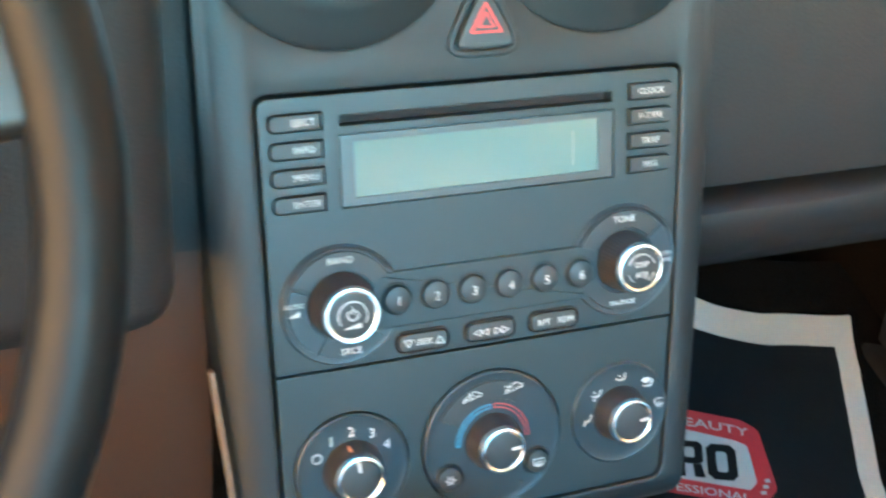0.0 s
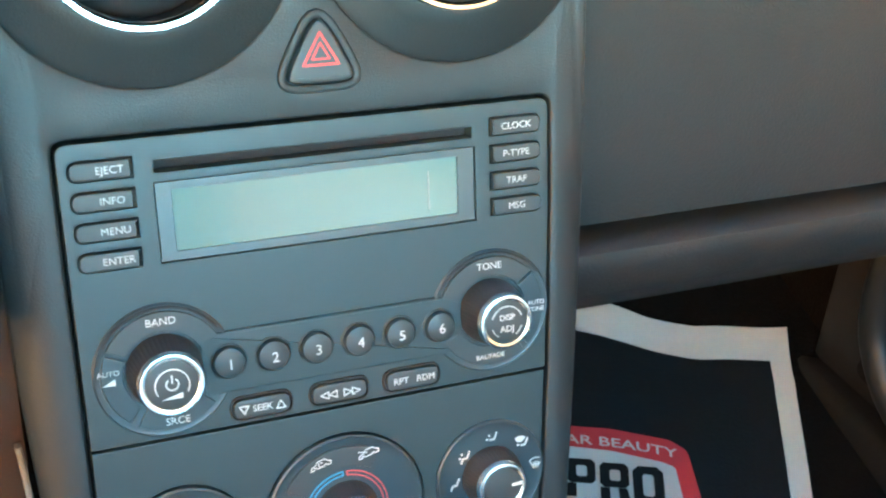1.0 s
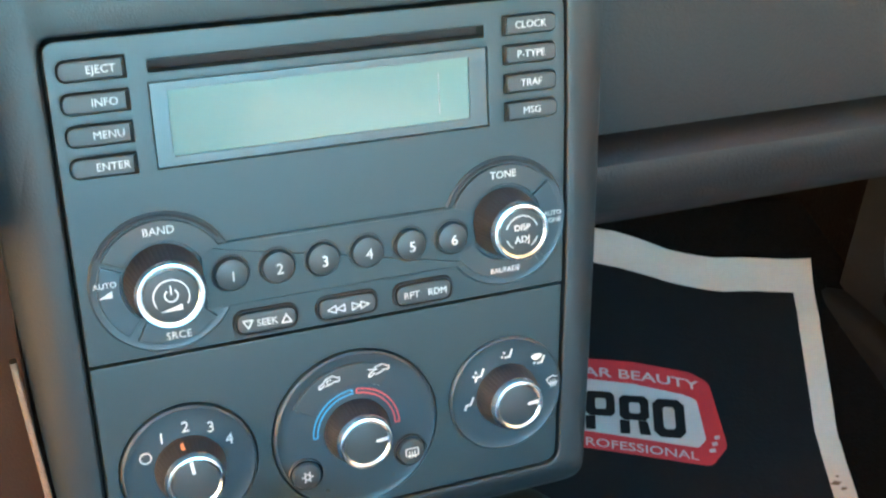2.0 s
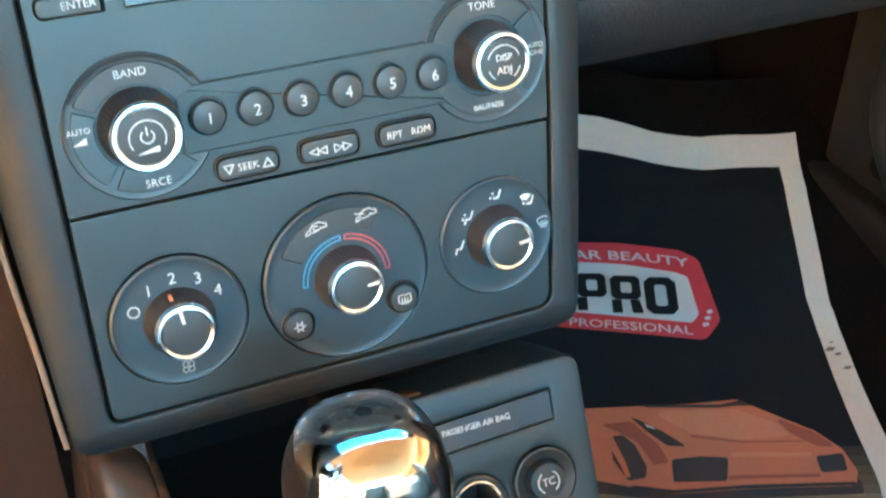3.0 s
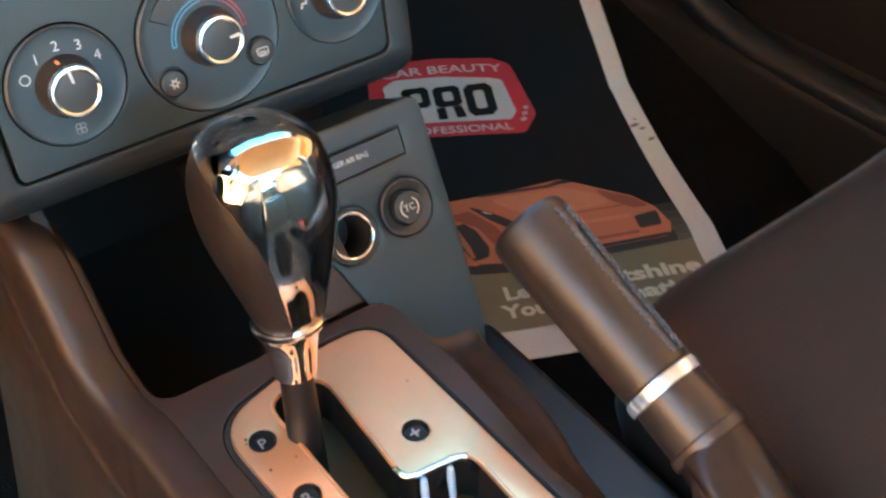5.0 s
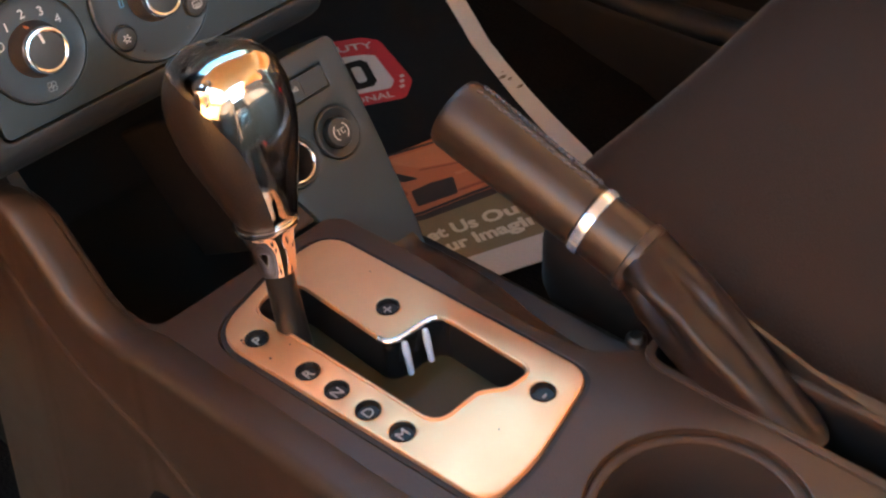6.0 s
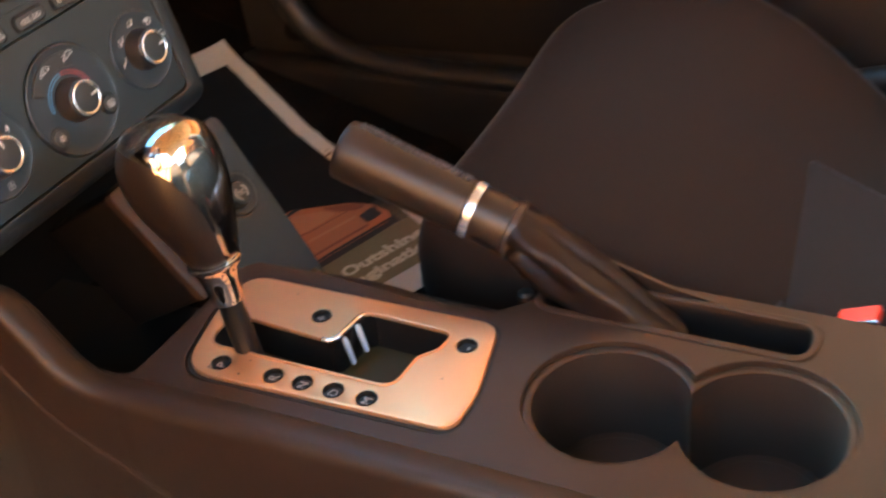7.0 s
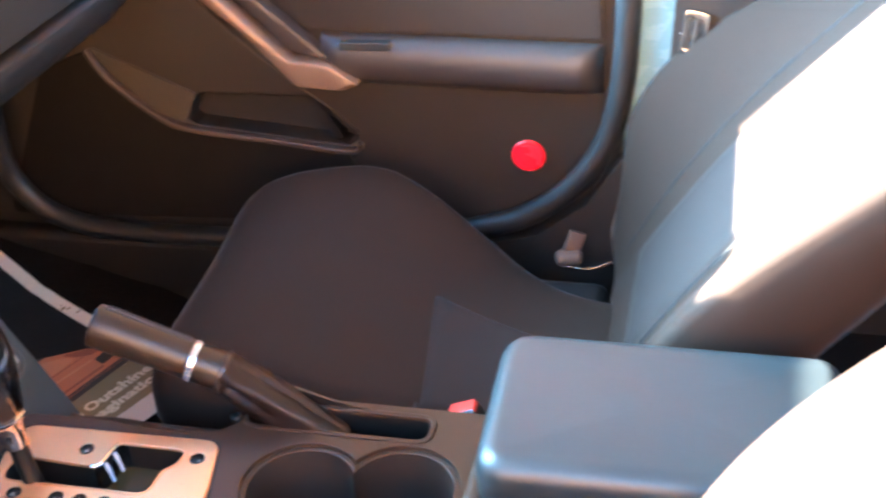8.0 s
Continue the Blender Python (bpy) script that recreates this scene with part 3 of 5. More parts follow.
k = turn_knob(radio, LK, 0.0143, 0.0166, 0.0195)
cu, cv = LK
icon = stroke(arc(0.0072, -30, 210, cu, cv), 0.0005, 0.0193, 0.0197)
stroke(arc(0.0026, 130, 410, cu, cv + 0.0006), 0.0006, 0.0193, 0.0198, icon)
stroke([(cu, cv + 0.0012), (cu, cv + 0.0044)], 0.0006, 0.0193, 0.0198, icon)
prism([(cu - 0.0048, cv - 0.0060), (cu + 0.0040, cv - 0.0060), (cu + 0.0040, cv - 0.0036)], 0.0193, 0.0197, bm=icon)
part("power_symbol", icon, PRINT, k)
k = turn_knob(radio, RK, 0.0137, 0.0160, 0.0195)
cu, cv = RK
part("lettering", lettering("DISP", 0.0040, at(cu, cv + 0.0024, 0.0197)), PRINT, k)
part("lettering", lettering("ADJ", 0.0044, at(cu, cv - 0.0032, 0.0197)), PRINT, k)
icon = stroke(arc(0.0078, 20, 160, cu, cv), 0.0004, 0.0192, 0.0196)
stroke(arc(0.0078, 200, 235, cu, cv), 0.0004, 0.0192, 0.0196, icon)
stroke(arc(0.0078, 305, 340, cu, cv), 0.0004, 0.0192, 0.0196, icon)
part("cap_ring", icon, PRINT, k)

# The raised bar with the six station keys, and the three rockers below it.
bar = rounded([(-0.0600, -0.1175), (0.0640, -0.1175), (0.0640, -0.0885), (-0.0600, -0.0885)], 0.001)
strip = part("key_bar", prism(bar, -0.003, 0.0017, 0.0012), PANEL, radio)
for k, u in enumerate((-0.0481, -0.0281, -0.0081, 0.0119, 0.0319, 0.0518)):
    part("key_well", lathe([(0.0084, 0.0010), (0.0084, 0.0019), (0.0080, 0.0022), (0.0074, 0.0018), (0.0074, 0.0010)], 32), BUTTON, strip, "", at(u, -0.1024))
    key = part("station_key", lathe([(0.0072, 0.0), (0.0072, 0.0034), (0.0066, 0.0044), (0.004, 0.0050), (0.0003, 0.0051)], 32), BUTTON, strip, "round black key with a white number", at(u, -0.1024))
    part("lettering", lettering(str(k + 1), 0.0068, at(u + 0.0004, -0.1032, 0.0051)), PRINT, key)
for u0, u1, kind in ((-0.0485, -0.0210, "seek"), (-0.0120, 0.0155, "wind"), (0.0238, 0.0515, "repeat")):
    pts = rrect(u0, -0.1318, u1, -0.1212, 0.0050)
    part("key_frame", slab(inset(pts, -0.0008), [inset(pts, 0.0002)], -0.001, 0.0012, 0.0005), GAP, radio)
    key = part("rocker_key", prism(inset(pts, 0.0004), -0.004, 0.0026, 0.0018), BUTTON, radio, "dark rocker key with white symbols")
    c = (u0 + u1) / 2
    if kind == "seek":
        bm = stroke([(c - 0.0105, -0.1248), (c - 0.0063, -0.1248), (c - 0.0084, -0.1284)], 0.0006, 0.0025, 0.0028, closed=True)
        stroke([(c + 0.0105, -0.1284), (c + 0.0063, -0.1284), (c + 0.0084, -0.1248)], 0.0006, 0.0025, 0.0028, bm, True)
        part("arrows", bm, PRINT, key)
        part("lettering", lettering("SEEK", 0.0044, at(c, -0.1266, 0.0027)), PRINT, key)
    elif kind == "wind":
        bm = bmesh.new()
        for s, x in ((-1, -0.0076), (-1, -0.0036), (1, 0.0036), (1, 0.0076)):
            stroke([(c + x - s * 0.0019, -0.1250), (c + x - s * 0.0019, -0.1284), (c + x + s * 0.0019, -0.1267)], 0.0005, 0.0025, 0.0028, bm, True)
        part("arrows", bm, PRINT, key)
    else:
        part("lettering", lettering("RPT", 0.0044, at(c - 0.0062, -0.1266, 0.0027)), PRINT, key)
        part("lettering", lettering("RDM", 0.0044, at(c + 0.0062, -0.1266, 0.0027)), PRINT, key)

# ---- climate controls ----
climate = thing("climate_control", "dark grey heater panel with three rotary knobs", "climate control", FACE)
FAN, TEMP, MODE = (-0.0745, -0.1888), (0.0020, -0.1880), (0.0772, -0.1860)
base = rounded([(-0.1102, -0.2284), (0.1032, -0.2284), (0.1078, -0.1354), (-0.1102, -0.1354)], [0.005, 0.008, 0.001, 0.001])
part("faceplate", slab(base, [circle(r, 64, *c) for c, r in ((FAN, 0.0303), (TEMP, 0.0395), (MODE, 0.0280))], -0.014, 0.0, 0.0008), PANEL, climate)


def dial_plate(c, r):
    return part("dial_plate", lathe([(r, -0.012), (r, -0.0006), (r - 0.0003, 0.0010), (r - 0.0014, 0.0016), (r - 0.0028, 0.0011), (r - 0.006, 0.0009), (0.0005, 0.0009)], 72), DIAL, climate, "round dial plate", at(*c))


fan, temp, mode = dial_plate(FAN, 0.0299), dial_plate(TEMP, 0.0391), dial_plate(MODE, 0.0294)
for c, plate, r, a in ((FAN, fan, 0.0130, 96), (TEMP, temp, 0.0130, 3), (MODE, mode, 0.0130, 3)):
    k = turn_knob(climate, c, r, 0.0156, 0.0150, 0.0008)
    d = Vector((math.cos(radians(a)), math.sin(radians(a))))
    p = Vector(c)
    part("pointer", stroke([tuple(p + d * 0.0050), tuple(p + d * 0.0096)], 0.0014, 0.0153, 0.0159), PRINT, k, "white pointer line")
    if c is FAN:
        part("pointer_mark", prism(rrect(-0.0008, 0.0, 0.0008, 0.0048, 0.0003), 0.0, 0.0006), ORANGEPRINT, k, "orange pointer line", at(c[0], c[1], 0) @ pose(0, 0, 0, 0, 0, a - 84) @ pose(0, 0.0149, 0.0050, 100))
for word, u, v in (("1", -0.0852, -0.1724), ("2", -0.0746, -0.1690), ("3", -0.0638, -0.1715), ("4", -0.0562, -0.1790)):
    part("lettering", lettering(word, 0.0072, at(u, v, 0.0011)), PRINT, fan)
part("zero_mark", stroke(arc(0.0024, 0, 360, -0.0928, -0.1800), 0.0006, 0.0009, 0.0013), PRINT, fan)
bm = bmesh.new()
for a in (0, 90, 180, 270):
    stroke(arc(0.0013, 0, 360, FAN[0] + 0.0018 * math.cos(radians(a + 40)), FAN[1] - 0.0222 + 0.0018 * math.sin(radians(a + 40)), 8), 0.0004, 0.0009, 0.0012, bm, True)
part("fan_symbol", bm, GREYPRINT, fan)
cu, cv = TEMP
for a0, a1, mt, nm in ((93, 180, BLUEPRINT, "cold_scale"), (0, 87, REDPRINT, "warm_scale")):
    part(nm, stroke(sector(0.0186, 0.0206, a0, a1, cu, cv, 16), 0.0006, 0.0008, 0.0012, closed=True), mt, temp)
part("key_gap", prism(sector(0.0230, 0.0337, 57.4, 150.6, cu, cv), 0.0, 0.0011), GAP, temp)
part("recirculation_key", prism(sector(0.0232, 0.0335, 58, 150, cu, cv), -0.002, 0.0021, 0.0008), BUTTON, temp, "curved dark key with two car symbols")


def car_symbol(u, v, s):
    """The side view of a small car, nose down to the left."""
    line = ((-0.0046, -0.0016), (-0.0042, -0.0004), (-0.0024, 0.0004), (-0.0010, 0.0020), (0.0020, 0.0024), (0.0034, 0.0012), (0.0046, 0.0010), (0.0044, -0.0004), (0.0030, -0.0006), (0.0022, 0.0000), (0.0012, -0.0008), (-0.0014, -0.0012), (-0.0024, -0.0006), (-0.0034, -0.0016))
    return [(u + s * (x - 0.12 * y), v + s * (y + 0.12 * x)) for x, y in line]


for u, v, inside in ((-0.0097, -0.1612, True), (0.0138, -0.1600, False)):
    bm = stroke(car_symbol(u, v, 1.1), 0.0005, 0.0020, 0.0024, closed=True)
    if inside:
        stroke(arc(0.0011, 40, 320, u, v + 0.0002, 10), 0.0005, 0.0020, 0.0024, bm)
    else:
        stroke([(u - 0.0050, v + 0.0014), (u - 0.0008, v + 0.0006)], 0.0005, 0.0020, 0.0024, bm)
    part("car_symbol", bm, PRINT, temp)
for u, v, kind in ((-0.0236, -0.2047, "snow"), (0.0270, -0.2041, "rear")):
    part("key_well", lathe([(0.0082, 0.0), (0.0082, 0.0013), (0.0076, 0.0018), (0.0070, 0.0012), (0.0070, 0.0)], 32), BEZEL, temp, "", at(u, v))
    key = part("round_key", lathe([(0.0068, 0.0), (0.0068, 0.0026), (0.0060, 0.0036), (0.003, 0.0040), (0.0003, 0.0041)], 32), BUTTON, temp, "small round dark key", at(u, v))
    if kind == "snow":
        bm = stroke(arc(0.0013, 0, 360, u, v, 12), 0.0006, 0.0039, 0.0043)
        for a in range(0, 360, 60):
            stroke([(u + q * math.cos(radians(a)), v + q * math.sin(radians(a))) for q in (0.0014, 0.0026)], 0.0006, 0.0038, 0.0043, bm)
    else:
        bm = stroke(rrect(u - 0.0030, v - 0.0017, u + 0.0030, v + 0.0021, 0.0008), 0.0005, 0.0038, 0.0043, closed=True)
        for q in (-0.0013, 0.0, 0.0013):
            stroke([(u + q, v - 0.0026), (u + q, v + 0.0006)], 0.0005, 0.0038, 0.0043, bm)
    part("key_symbol", bm, PRINT, key)
for u, v in ((0.0180, -0.2150), (-0.0140, -0.2160), (-0.0250, -0.1730)):
    part("lamp_mark", lathe([(0.0009, 0.0), (0.0009, 0.0012), (0.0005, 0.0014)], 12), KNOB, temp, "", at(u, v))


def seat_symbol(u, v, kind):
    """A small seated figure-like air flow sign: seat line, dot and arrow."""
    bm = stroke([(u + 0.0022, v + 0.0028), (u + 0.0008, v - 0.0006), (u - 0.0014, v - 0.0006)], 0.0008, 0.0009, 0.0013)
    if kind in ("both", "foot"):
        stroke([(u - 0.0014, v - 0.0006), (u - 0.0022, v - 0.0028)], 0.0008, 0.0009, 0.0013, bm)
    if kind in ("face", "both", "screen"):
        prism(circle(0.0006, 8, u - 0.0030, v - 0.0002), 0.0009, 0.0013, bm=bm)
        prism(circle(0.0006, 8, u - 0.0018, v + 0.0018), 0.0009, 0.0013, bm=bm)
    if kind == "screen":
        prism([(u - 0.0048, v + 0.0036), (u - 0.0026, v + 0.0046), (u - 0.0002, v + 0.0044), (u + 0.0012, v + 0.0036), (u - 0.0006, v + 0.0018), (u - 0.0034, v + 0.0016)], 0.0009, 0.0013, bm=bm)
    return bm


for u, v, kind in ((0.0578, -0.1872, "foot"), (0.0636, -0.1736, "both"), (0.0784, -0.1664, "face"), (0.0952, -0.1728, "screen")):
    part("flow_symbol", seat_symbol(u, v, kind), PRINT, mode)
bm = stroke([(0.0986, -0.1832), (0.0996, -0.1822), (0.1018, -0.1816), (0.1040, -0.1822), (0.1050, -0.1832), (0.1038, -0.1856), (0.0998, -0.1856)], 0.0005, 0.0009, 0.0013, closed=True)
for q in (0.1006, 0.1018, 0.1030):
    stroke([(q, -0.1840), (q + 0.0003, -0.1852), (q, -0.1872)], 0.0004, 0.0009, 0.0013, bm)
part("flow_symbol", bm, PRINT, mode)

# The driver's knee panel meets the stack along an edge whose highlight is coloured in pale tan.
line = smooth_path([(-0.1390, -0.130, -0.012), (-0.1364, -0.165, -0.012), (-0.1340, -0.195, -0.012), (-0.1325, -0.222, -0.012), (-0.1312, -0.240, -0.012)], 5)
part("knee_panel_edge", tube(line, rrect(-0.0014, -0.003, 0.0014, 0.003, 0.001)), EDGEGLINT, dash, "edge of the knee panel, its highlight put in as pale tan", FACE)

# ---- lower stack with outlet and switch ----
RISER = Matrix(((1, 0, 0, 0), (0, 0.494, -0.869, -0.0730), (0, 0.869, 0.494, 0.3530), (0, 0, 0, 1)))
riser = thing("lower_stack", "dark blue-grey lower dash panel beside the console", "dashboard panel", RISER)
OUTLET, TC = (0.0488, -0.0448), (0.0872, -0.0420)
pts = rounded([(0.0185, 0.018), (0.0265, -0.046), (0.0350, -0.0620), (0.0440, -0.084), (0.056, -0.16), (0.1080, -0.16), (0.1145, -0.125), (0.1165, -0.06), (0.1175, 0.018)], [0.006, 0.03, 0.03, 0.01, 0.004, 0.004, 0.02, 0.08, 0.010])
label_pts = rounded([(0.0300, -0.0138), (0.0980, -0.0122), (0.0985, 0.0032), (0.0300, 0.0016)], 0.0006, 3)
part("panel", slab(pts, [circle(0.0166, 40, *OUTLET), circle(0.0172, 40, *TC), label_pts], -0.05, 0.0, 0.003), PANEL, riser)
part("cheek", slab(rounded([(-0.0075, 0.020), (0.0010, -0.060), (0.0045, -0.085), (0.050, -0.085), (0.034, 0.020)], [0.006, 0.03, 0.004, 0.004, 0.004]), [], -0.012, -0.0040, 0.003), CONSOLE, riser, "brown plastic cheek beside the bin")
part("cheek_wall", prism(rounded([(-0.0045, 0.017), (0.0035, -0.060), (0.0070, -0.085), (0.048, -0.085), (0.032, 0.017)], 0.003), -0.10, -0.0118), SHADEDPLASTIC, riser, "side wall of the bin, darkened for the shade inside")
plate = part("sign_plate", prism(inset(label_pts, 0.0005), -0.004, -0.0004), BUTTON, riser, "dark strip with white lettering")
part("lettering", lettering("PASSENGER AIR BAG", 0.0043, at(0.0565, -0.0040, -0.0003, -1.0), spacing=0.92), PRINT, plate)
part("lamp_window", prism([(0.0780, -0.0118), (0.0970, -0.0114), (0.0975, 0.0022), (0.0780, 0.0018)], -0.002, 0.0000), PANEL, plate)
out = part("power_outlet", lathe([(0.0165, -0.02), (0.0165, 0.0006), (0.0156, 0.0012), (0.0140, 0.0002), (0.0140, -0.02)], 48, hollow=True), BUTTON, riser, "round power outlet with a bright ring", at(*OUTLET))
part("bright_ring", lathe([(0.0139, 0.0), (0.0138, 0.0014), (0.0132, 0.0018), (0.0123, 0.0012), (0.0121, -0.006), (0.0138, -0.006)], 48, hollow=True), RIMCHROME, out, "bright metal ring", at(*OUTLET))
part("socket", lathe([(0.0121, -0.0004), (0.0118, -0.030), (0.0004, -0.030), (0.0004, -0.032), (0.0138, -0.032), (0.0138, -0.0004)], 40, hollow=True), GAP, out, "", at(*OUTLET))
tc = part("traction_switch", lathe([(0.0171, -0.01), (0.0171, 0.0006), (0.0160, 0.0012), (0.0128, -0.0004), (0.0108, -0.0014), (0.0102, -0.01)], 48, hollow=True), BUTTON, riser, "round traction control switch", at(*TC))
part("switch_cap", lathe([(0.0100, -0.01), (0.0100, 0.0020), (0.0092, 0.0034), (0.005, 0.0040), (0.0003, 0.0041)], 40), BUTTON, tc, "", at(*TC))
part("lettering", lettering("TC", 0.0056, at(TC[0], TC[1], 0.0042)), PRINT, tc)
bm = stroke(arc(0.0058, 125, 235, *TC, 10), 0.0007, 0.0038, 0.0044)
stroke(arc(0.0058, -55, 55, *TC, 10), 0.0007, 0.0038, 0.0044, bm)
part("switch_symbol", bm, PRINT, tc)

# ---- console ----
console = thing("centre_console", "brown-black plastic centre console between the seats", "console", pose(0.008, 0, 0))
TOP = 0.28
CUPS = ((-0.0090, -0.4330), (0.0005, -0.5235))
plate_pts = rounded([(-0.0790, -0.1480), (-0.0700, -0.3520), (-0.0350, -0.3520), (0.0330, -0.3360), (0.0290, -0.1310), (-0.0100, -0.1300)], [0.030, 0.014, 0.10, 0.018, 0.036, 0.2], 8)


def cup_outline(r):
    """Both cup holders as one opening, with a cusp on either side."""
    (ax, ay), (bx, by) = CUPS
    d = math.hypot(bx - ax, by - ay)
    half, base = math.acos(min(1, d / 2 / r)), math.atan2(by - ay, bx - ax)
    one = [(ax + r * math.cos(a), ay + r * math.sin(a)) for a in np.linspace(base + half, base + 2 * math.pi - half, 40)]
    two = [(bx + r * math.cos(a), by + r * math.sin(a)) for a in np.linspace(base + math.pi + half, base + 3 * math.pi - half, 40)]
    return one + two[1:-1]


tray = rrect(0.0640, -0.5340, 0.0960, -0.352, 0.012)
top_pts = rounded([(-0.110, -0.072), (-0.099, -0.62), (0.112, -0.62), (0.112, -0.352), (0.066, -0.345), (0.0480, -0.325), (0.0440, -0.27), (0.0500, -0.19), (0.0480, -0.125), (0.0380, -0.1165), (-0.0960, -0.1150), (-0.0945, -0.072)], [0.004, 0.004, 0.02, 0.008, 0.01, 0.02, 0.10, 0.06, 0.012, 0.008, 0.014, 0.002])
part("top", slab(top_pts, [inset(plate_pts, -0.0034), cup_outline(0.0558), tray], TOP - 0.012, TOP, 0.0014), CONSOLE, console)
part("cup_ledge", slab(cup_outline(0.0572), [cup_outline(0.0496)], TOP - 0.012, TOP - 0.0042, 0.0022), CONSOLE, console, "stepped ledge round the cup holders")
for k in (0, 1):
    half = [cup_outline(r) for r in (0.0496, 0.0484, 0.0472)]
    half = [q[:40] if k == 0 else q[39:] + q[:1] for q in half]
    bm = bmesh.new()
    rings(bm, [[(x, y, z) for x, y in q] for q, z in zip(half, (TOP - 0.006, TOP - 0.016, TOP - 0.074))], False, True, False)
    part("cup_well", bm, WELL, console, "black cup well, open to its neighbour")
for c in CUPS:
    part("cup_floor_pad", lathe([(0.0405, 0.0), (0.0400, 0.0022), (0.0385, 0.0030), (0.0004, 0.0026)], 40), WELL, console, "", at(*c, TOP - 0.074))
bm = bmesh.new()
rings(bm, [[(x, y, z) for x, y in q] for q, z in ((tray, TOP - 0.001), (inset(tray, 0.002), TOP - 0.045))], False, True)
part("lever_slot", bm, BLACK, console, "dark slot behind the handbrake")
part("slot_lip", slab(inset(tray, -0.0055), [inset(tray, 0.0004)], TOP - 0.003, TOP + 0.0018, 0.0016), CONSOLE, console)
# Flanks: the driver's side swells outward and climbs to the dash.


EDGE = smooth_path([(-0.099, -0.62, 0.2808), (-0.103, -0.30, 0.2808), (-0.107, -0.15, 0.2808), (-0.1095, -0.118, 0.2814), (-0.1130, -0.098, 0.2865), (-0.1165, -0.080, 0.3010), (-0.1178, -0.065, 0.3225), (-0.1188, -0.050, 0.3440), (-0.1198, -0.040, 0.3540), (-0.1210, -0.025, 0.3580), (-0.1230, 0.030, 0.3600)], 10)


def side_section(p):
    """Inner wall, flat top, rounded shoulder and bowed flank of the console's edge."""
    crease = float(np.interp(p.y, (-0.62, -0.25, -0.137, -0.097, -0.064, -0.038, 0.02), (0.03, 0.135, 0.204, 0.232, 0.264, 0.300, 0.370)))
    deep = 0.0013 * max(0.0, min(1.0, (p.y + 0.32) / 0.15))
    tilt = max(0.0, min(1.0, (p.y + 0.122) / 0.035))
    out = [(p.x + 0.0155, p.z - 0.022), (p.x + 0.0152, p.z - 0.0035 - 0.0070 * tilt), (p.x + 0.0138, p.z - 0.0012 - 0.0070 * tilt), (p.x + 0.0115, p.z - 0.0062 * tilt)]
    out += [(p.x + 0.001, p.z - 0.0006 * tilt), (p.x - 0.003, p.z + 0.0004), (p.x - 0.0058, p.z - 0.0006), (p.x - 0.0082, p.z - 0.0030), (p.x - 0.0098, p.z - 0.0065), (p.x - 0.0105, p.z - 0.0115)]
    low = p.z - 0.0115
    crease = min(crease, low - 0.012)
    heights = [low + (crease - low) * k / 8 for k in range(1, 9)] + [crease - 0.0008, crease - 0.0022, crease - 0.0040] + [(crease - 0.0040) * (1 - k / 14) for k in range(1, 15)]
    for k, z in enumerate(heights):
        bow = 0.034 * ((low - z) / 0.30) ** 1.3
        step = deep * min(1.0, max(0.0, (k - 7) / 3))
        out.append((p.x - 0.0105 - bow - step, z))
    out += [(x + 0.005, z - 0.006 if k < 12 else z) for k, (x, z) in reversed(list(enumerate(out)))]
    return [(x, p.y, z) for x, z in out]


bm = bmesh.new()
rings(bm, [side_section(p) for p in EDGE])
part("side_panel", bm, CONSOLE, console, "brown plastic side panel with a rounded shoulder", angle=50)
# The passenger's side falls from the rim and flares forward into the lower stack.
FLARE_Y = (-0.124, -0.136, -0.147, -0.160, -0.178, -0.200, -0.234, -0.266, -0.300, -0.345)
FLARE_X = (0.1000, 0.0970, 0.0950, 0.0920, 0.0880, 0.0850, 0.0770, 0.0660, 0.0590, 0.0560)
FLARE_Z = (0.2560, 0.2385, 0.2400, 0.2440, 0.2480, 0.2520, 0.2570, 0.2620, 0.2660, 0.2700)
RIM_X = (0.0475, 0.0480, 0.0485, 0.0490, 0.0495, 0.0490, 0.0465, 0.0435, 0.0445, 0.0475)
flare_y = [float(v) for v in np.linspace(-0.118, -0.345, 36)]
bm, loops = bmesh.new(), []
for y in flare_y:
    x1, z1, x0 = (sum(float(np.interp(-(y + e), [-v for v in FLARE_Y], line)) for e in (-0.006, 0.0, 0.006)) / 3 for line in (FLARE_X, FLARE_Z, RIM_X))
    x0 -= 0.0025
    fall = 1.2 + 3.0 * max(0.0, min(1.0, (y + 0.26) / 0.09))
    arch = [(x0 - 0.002, TOP - 0.012), (x0, TOP - 0.0025)]
    for k in range(1, 10):
        q = k / 9
        arch.append((x0 + (x1 - x0) * q, z1 + (TOP - 0.0025 - z1) * (1 - q) ** fall))
    arch += [(x1 + 0.0022, z1 - 0.002), (x1 + 0.0034, z1 - 0.006), (x1 + 0.0038, z1 - 0.02), (x1 + 0.0040, 0.10), (x0 - 0.002, 0.10)]
    loops.append([(x, y, z) for x, z in arch])
rings(bm, loops)
part("side_panel", bm, CONSOLE, console, "brown plastic flank flaring into the dash", angle=60)
part("side_panel", box(0.100, -0.62, 0.05, 0.1115, -0.350, TOP - 0.008), CONSOLE, console)
part("lever_shelf", box(0.044, -0.355, 0.17, 0.128, -0.11, 0.215, 0.008), BLACK, console, "dark shelf under the handbrake")
part("cover_clip", lathe([(0.006, 0.0), (0.006, 0.004), (0.004, 0.006), (0.0005, 0.006)], 20), BLACK, console, "", pose(0.070, -0.340, 0.279))
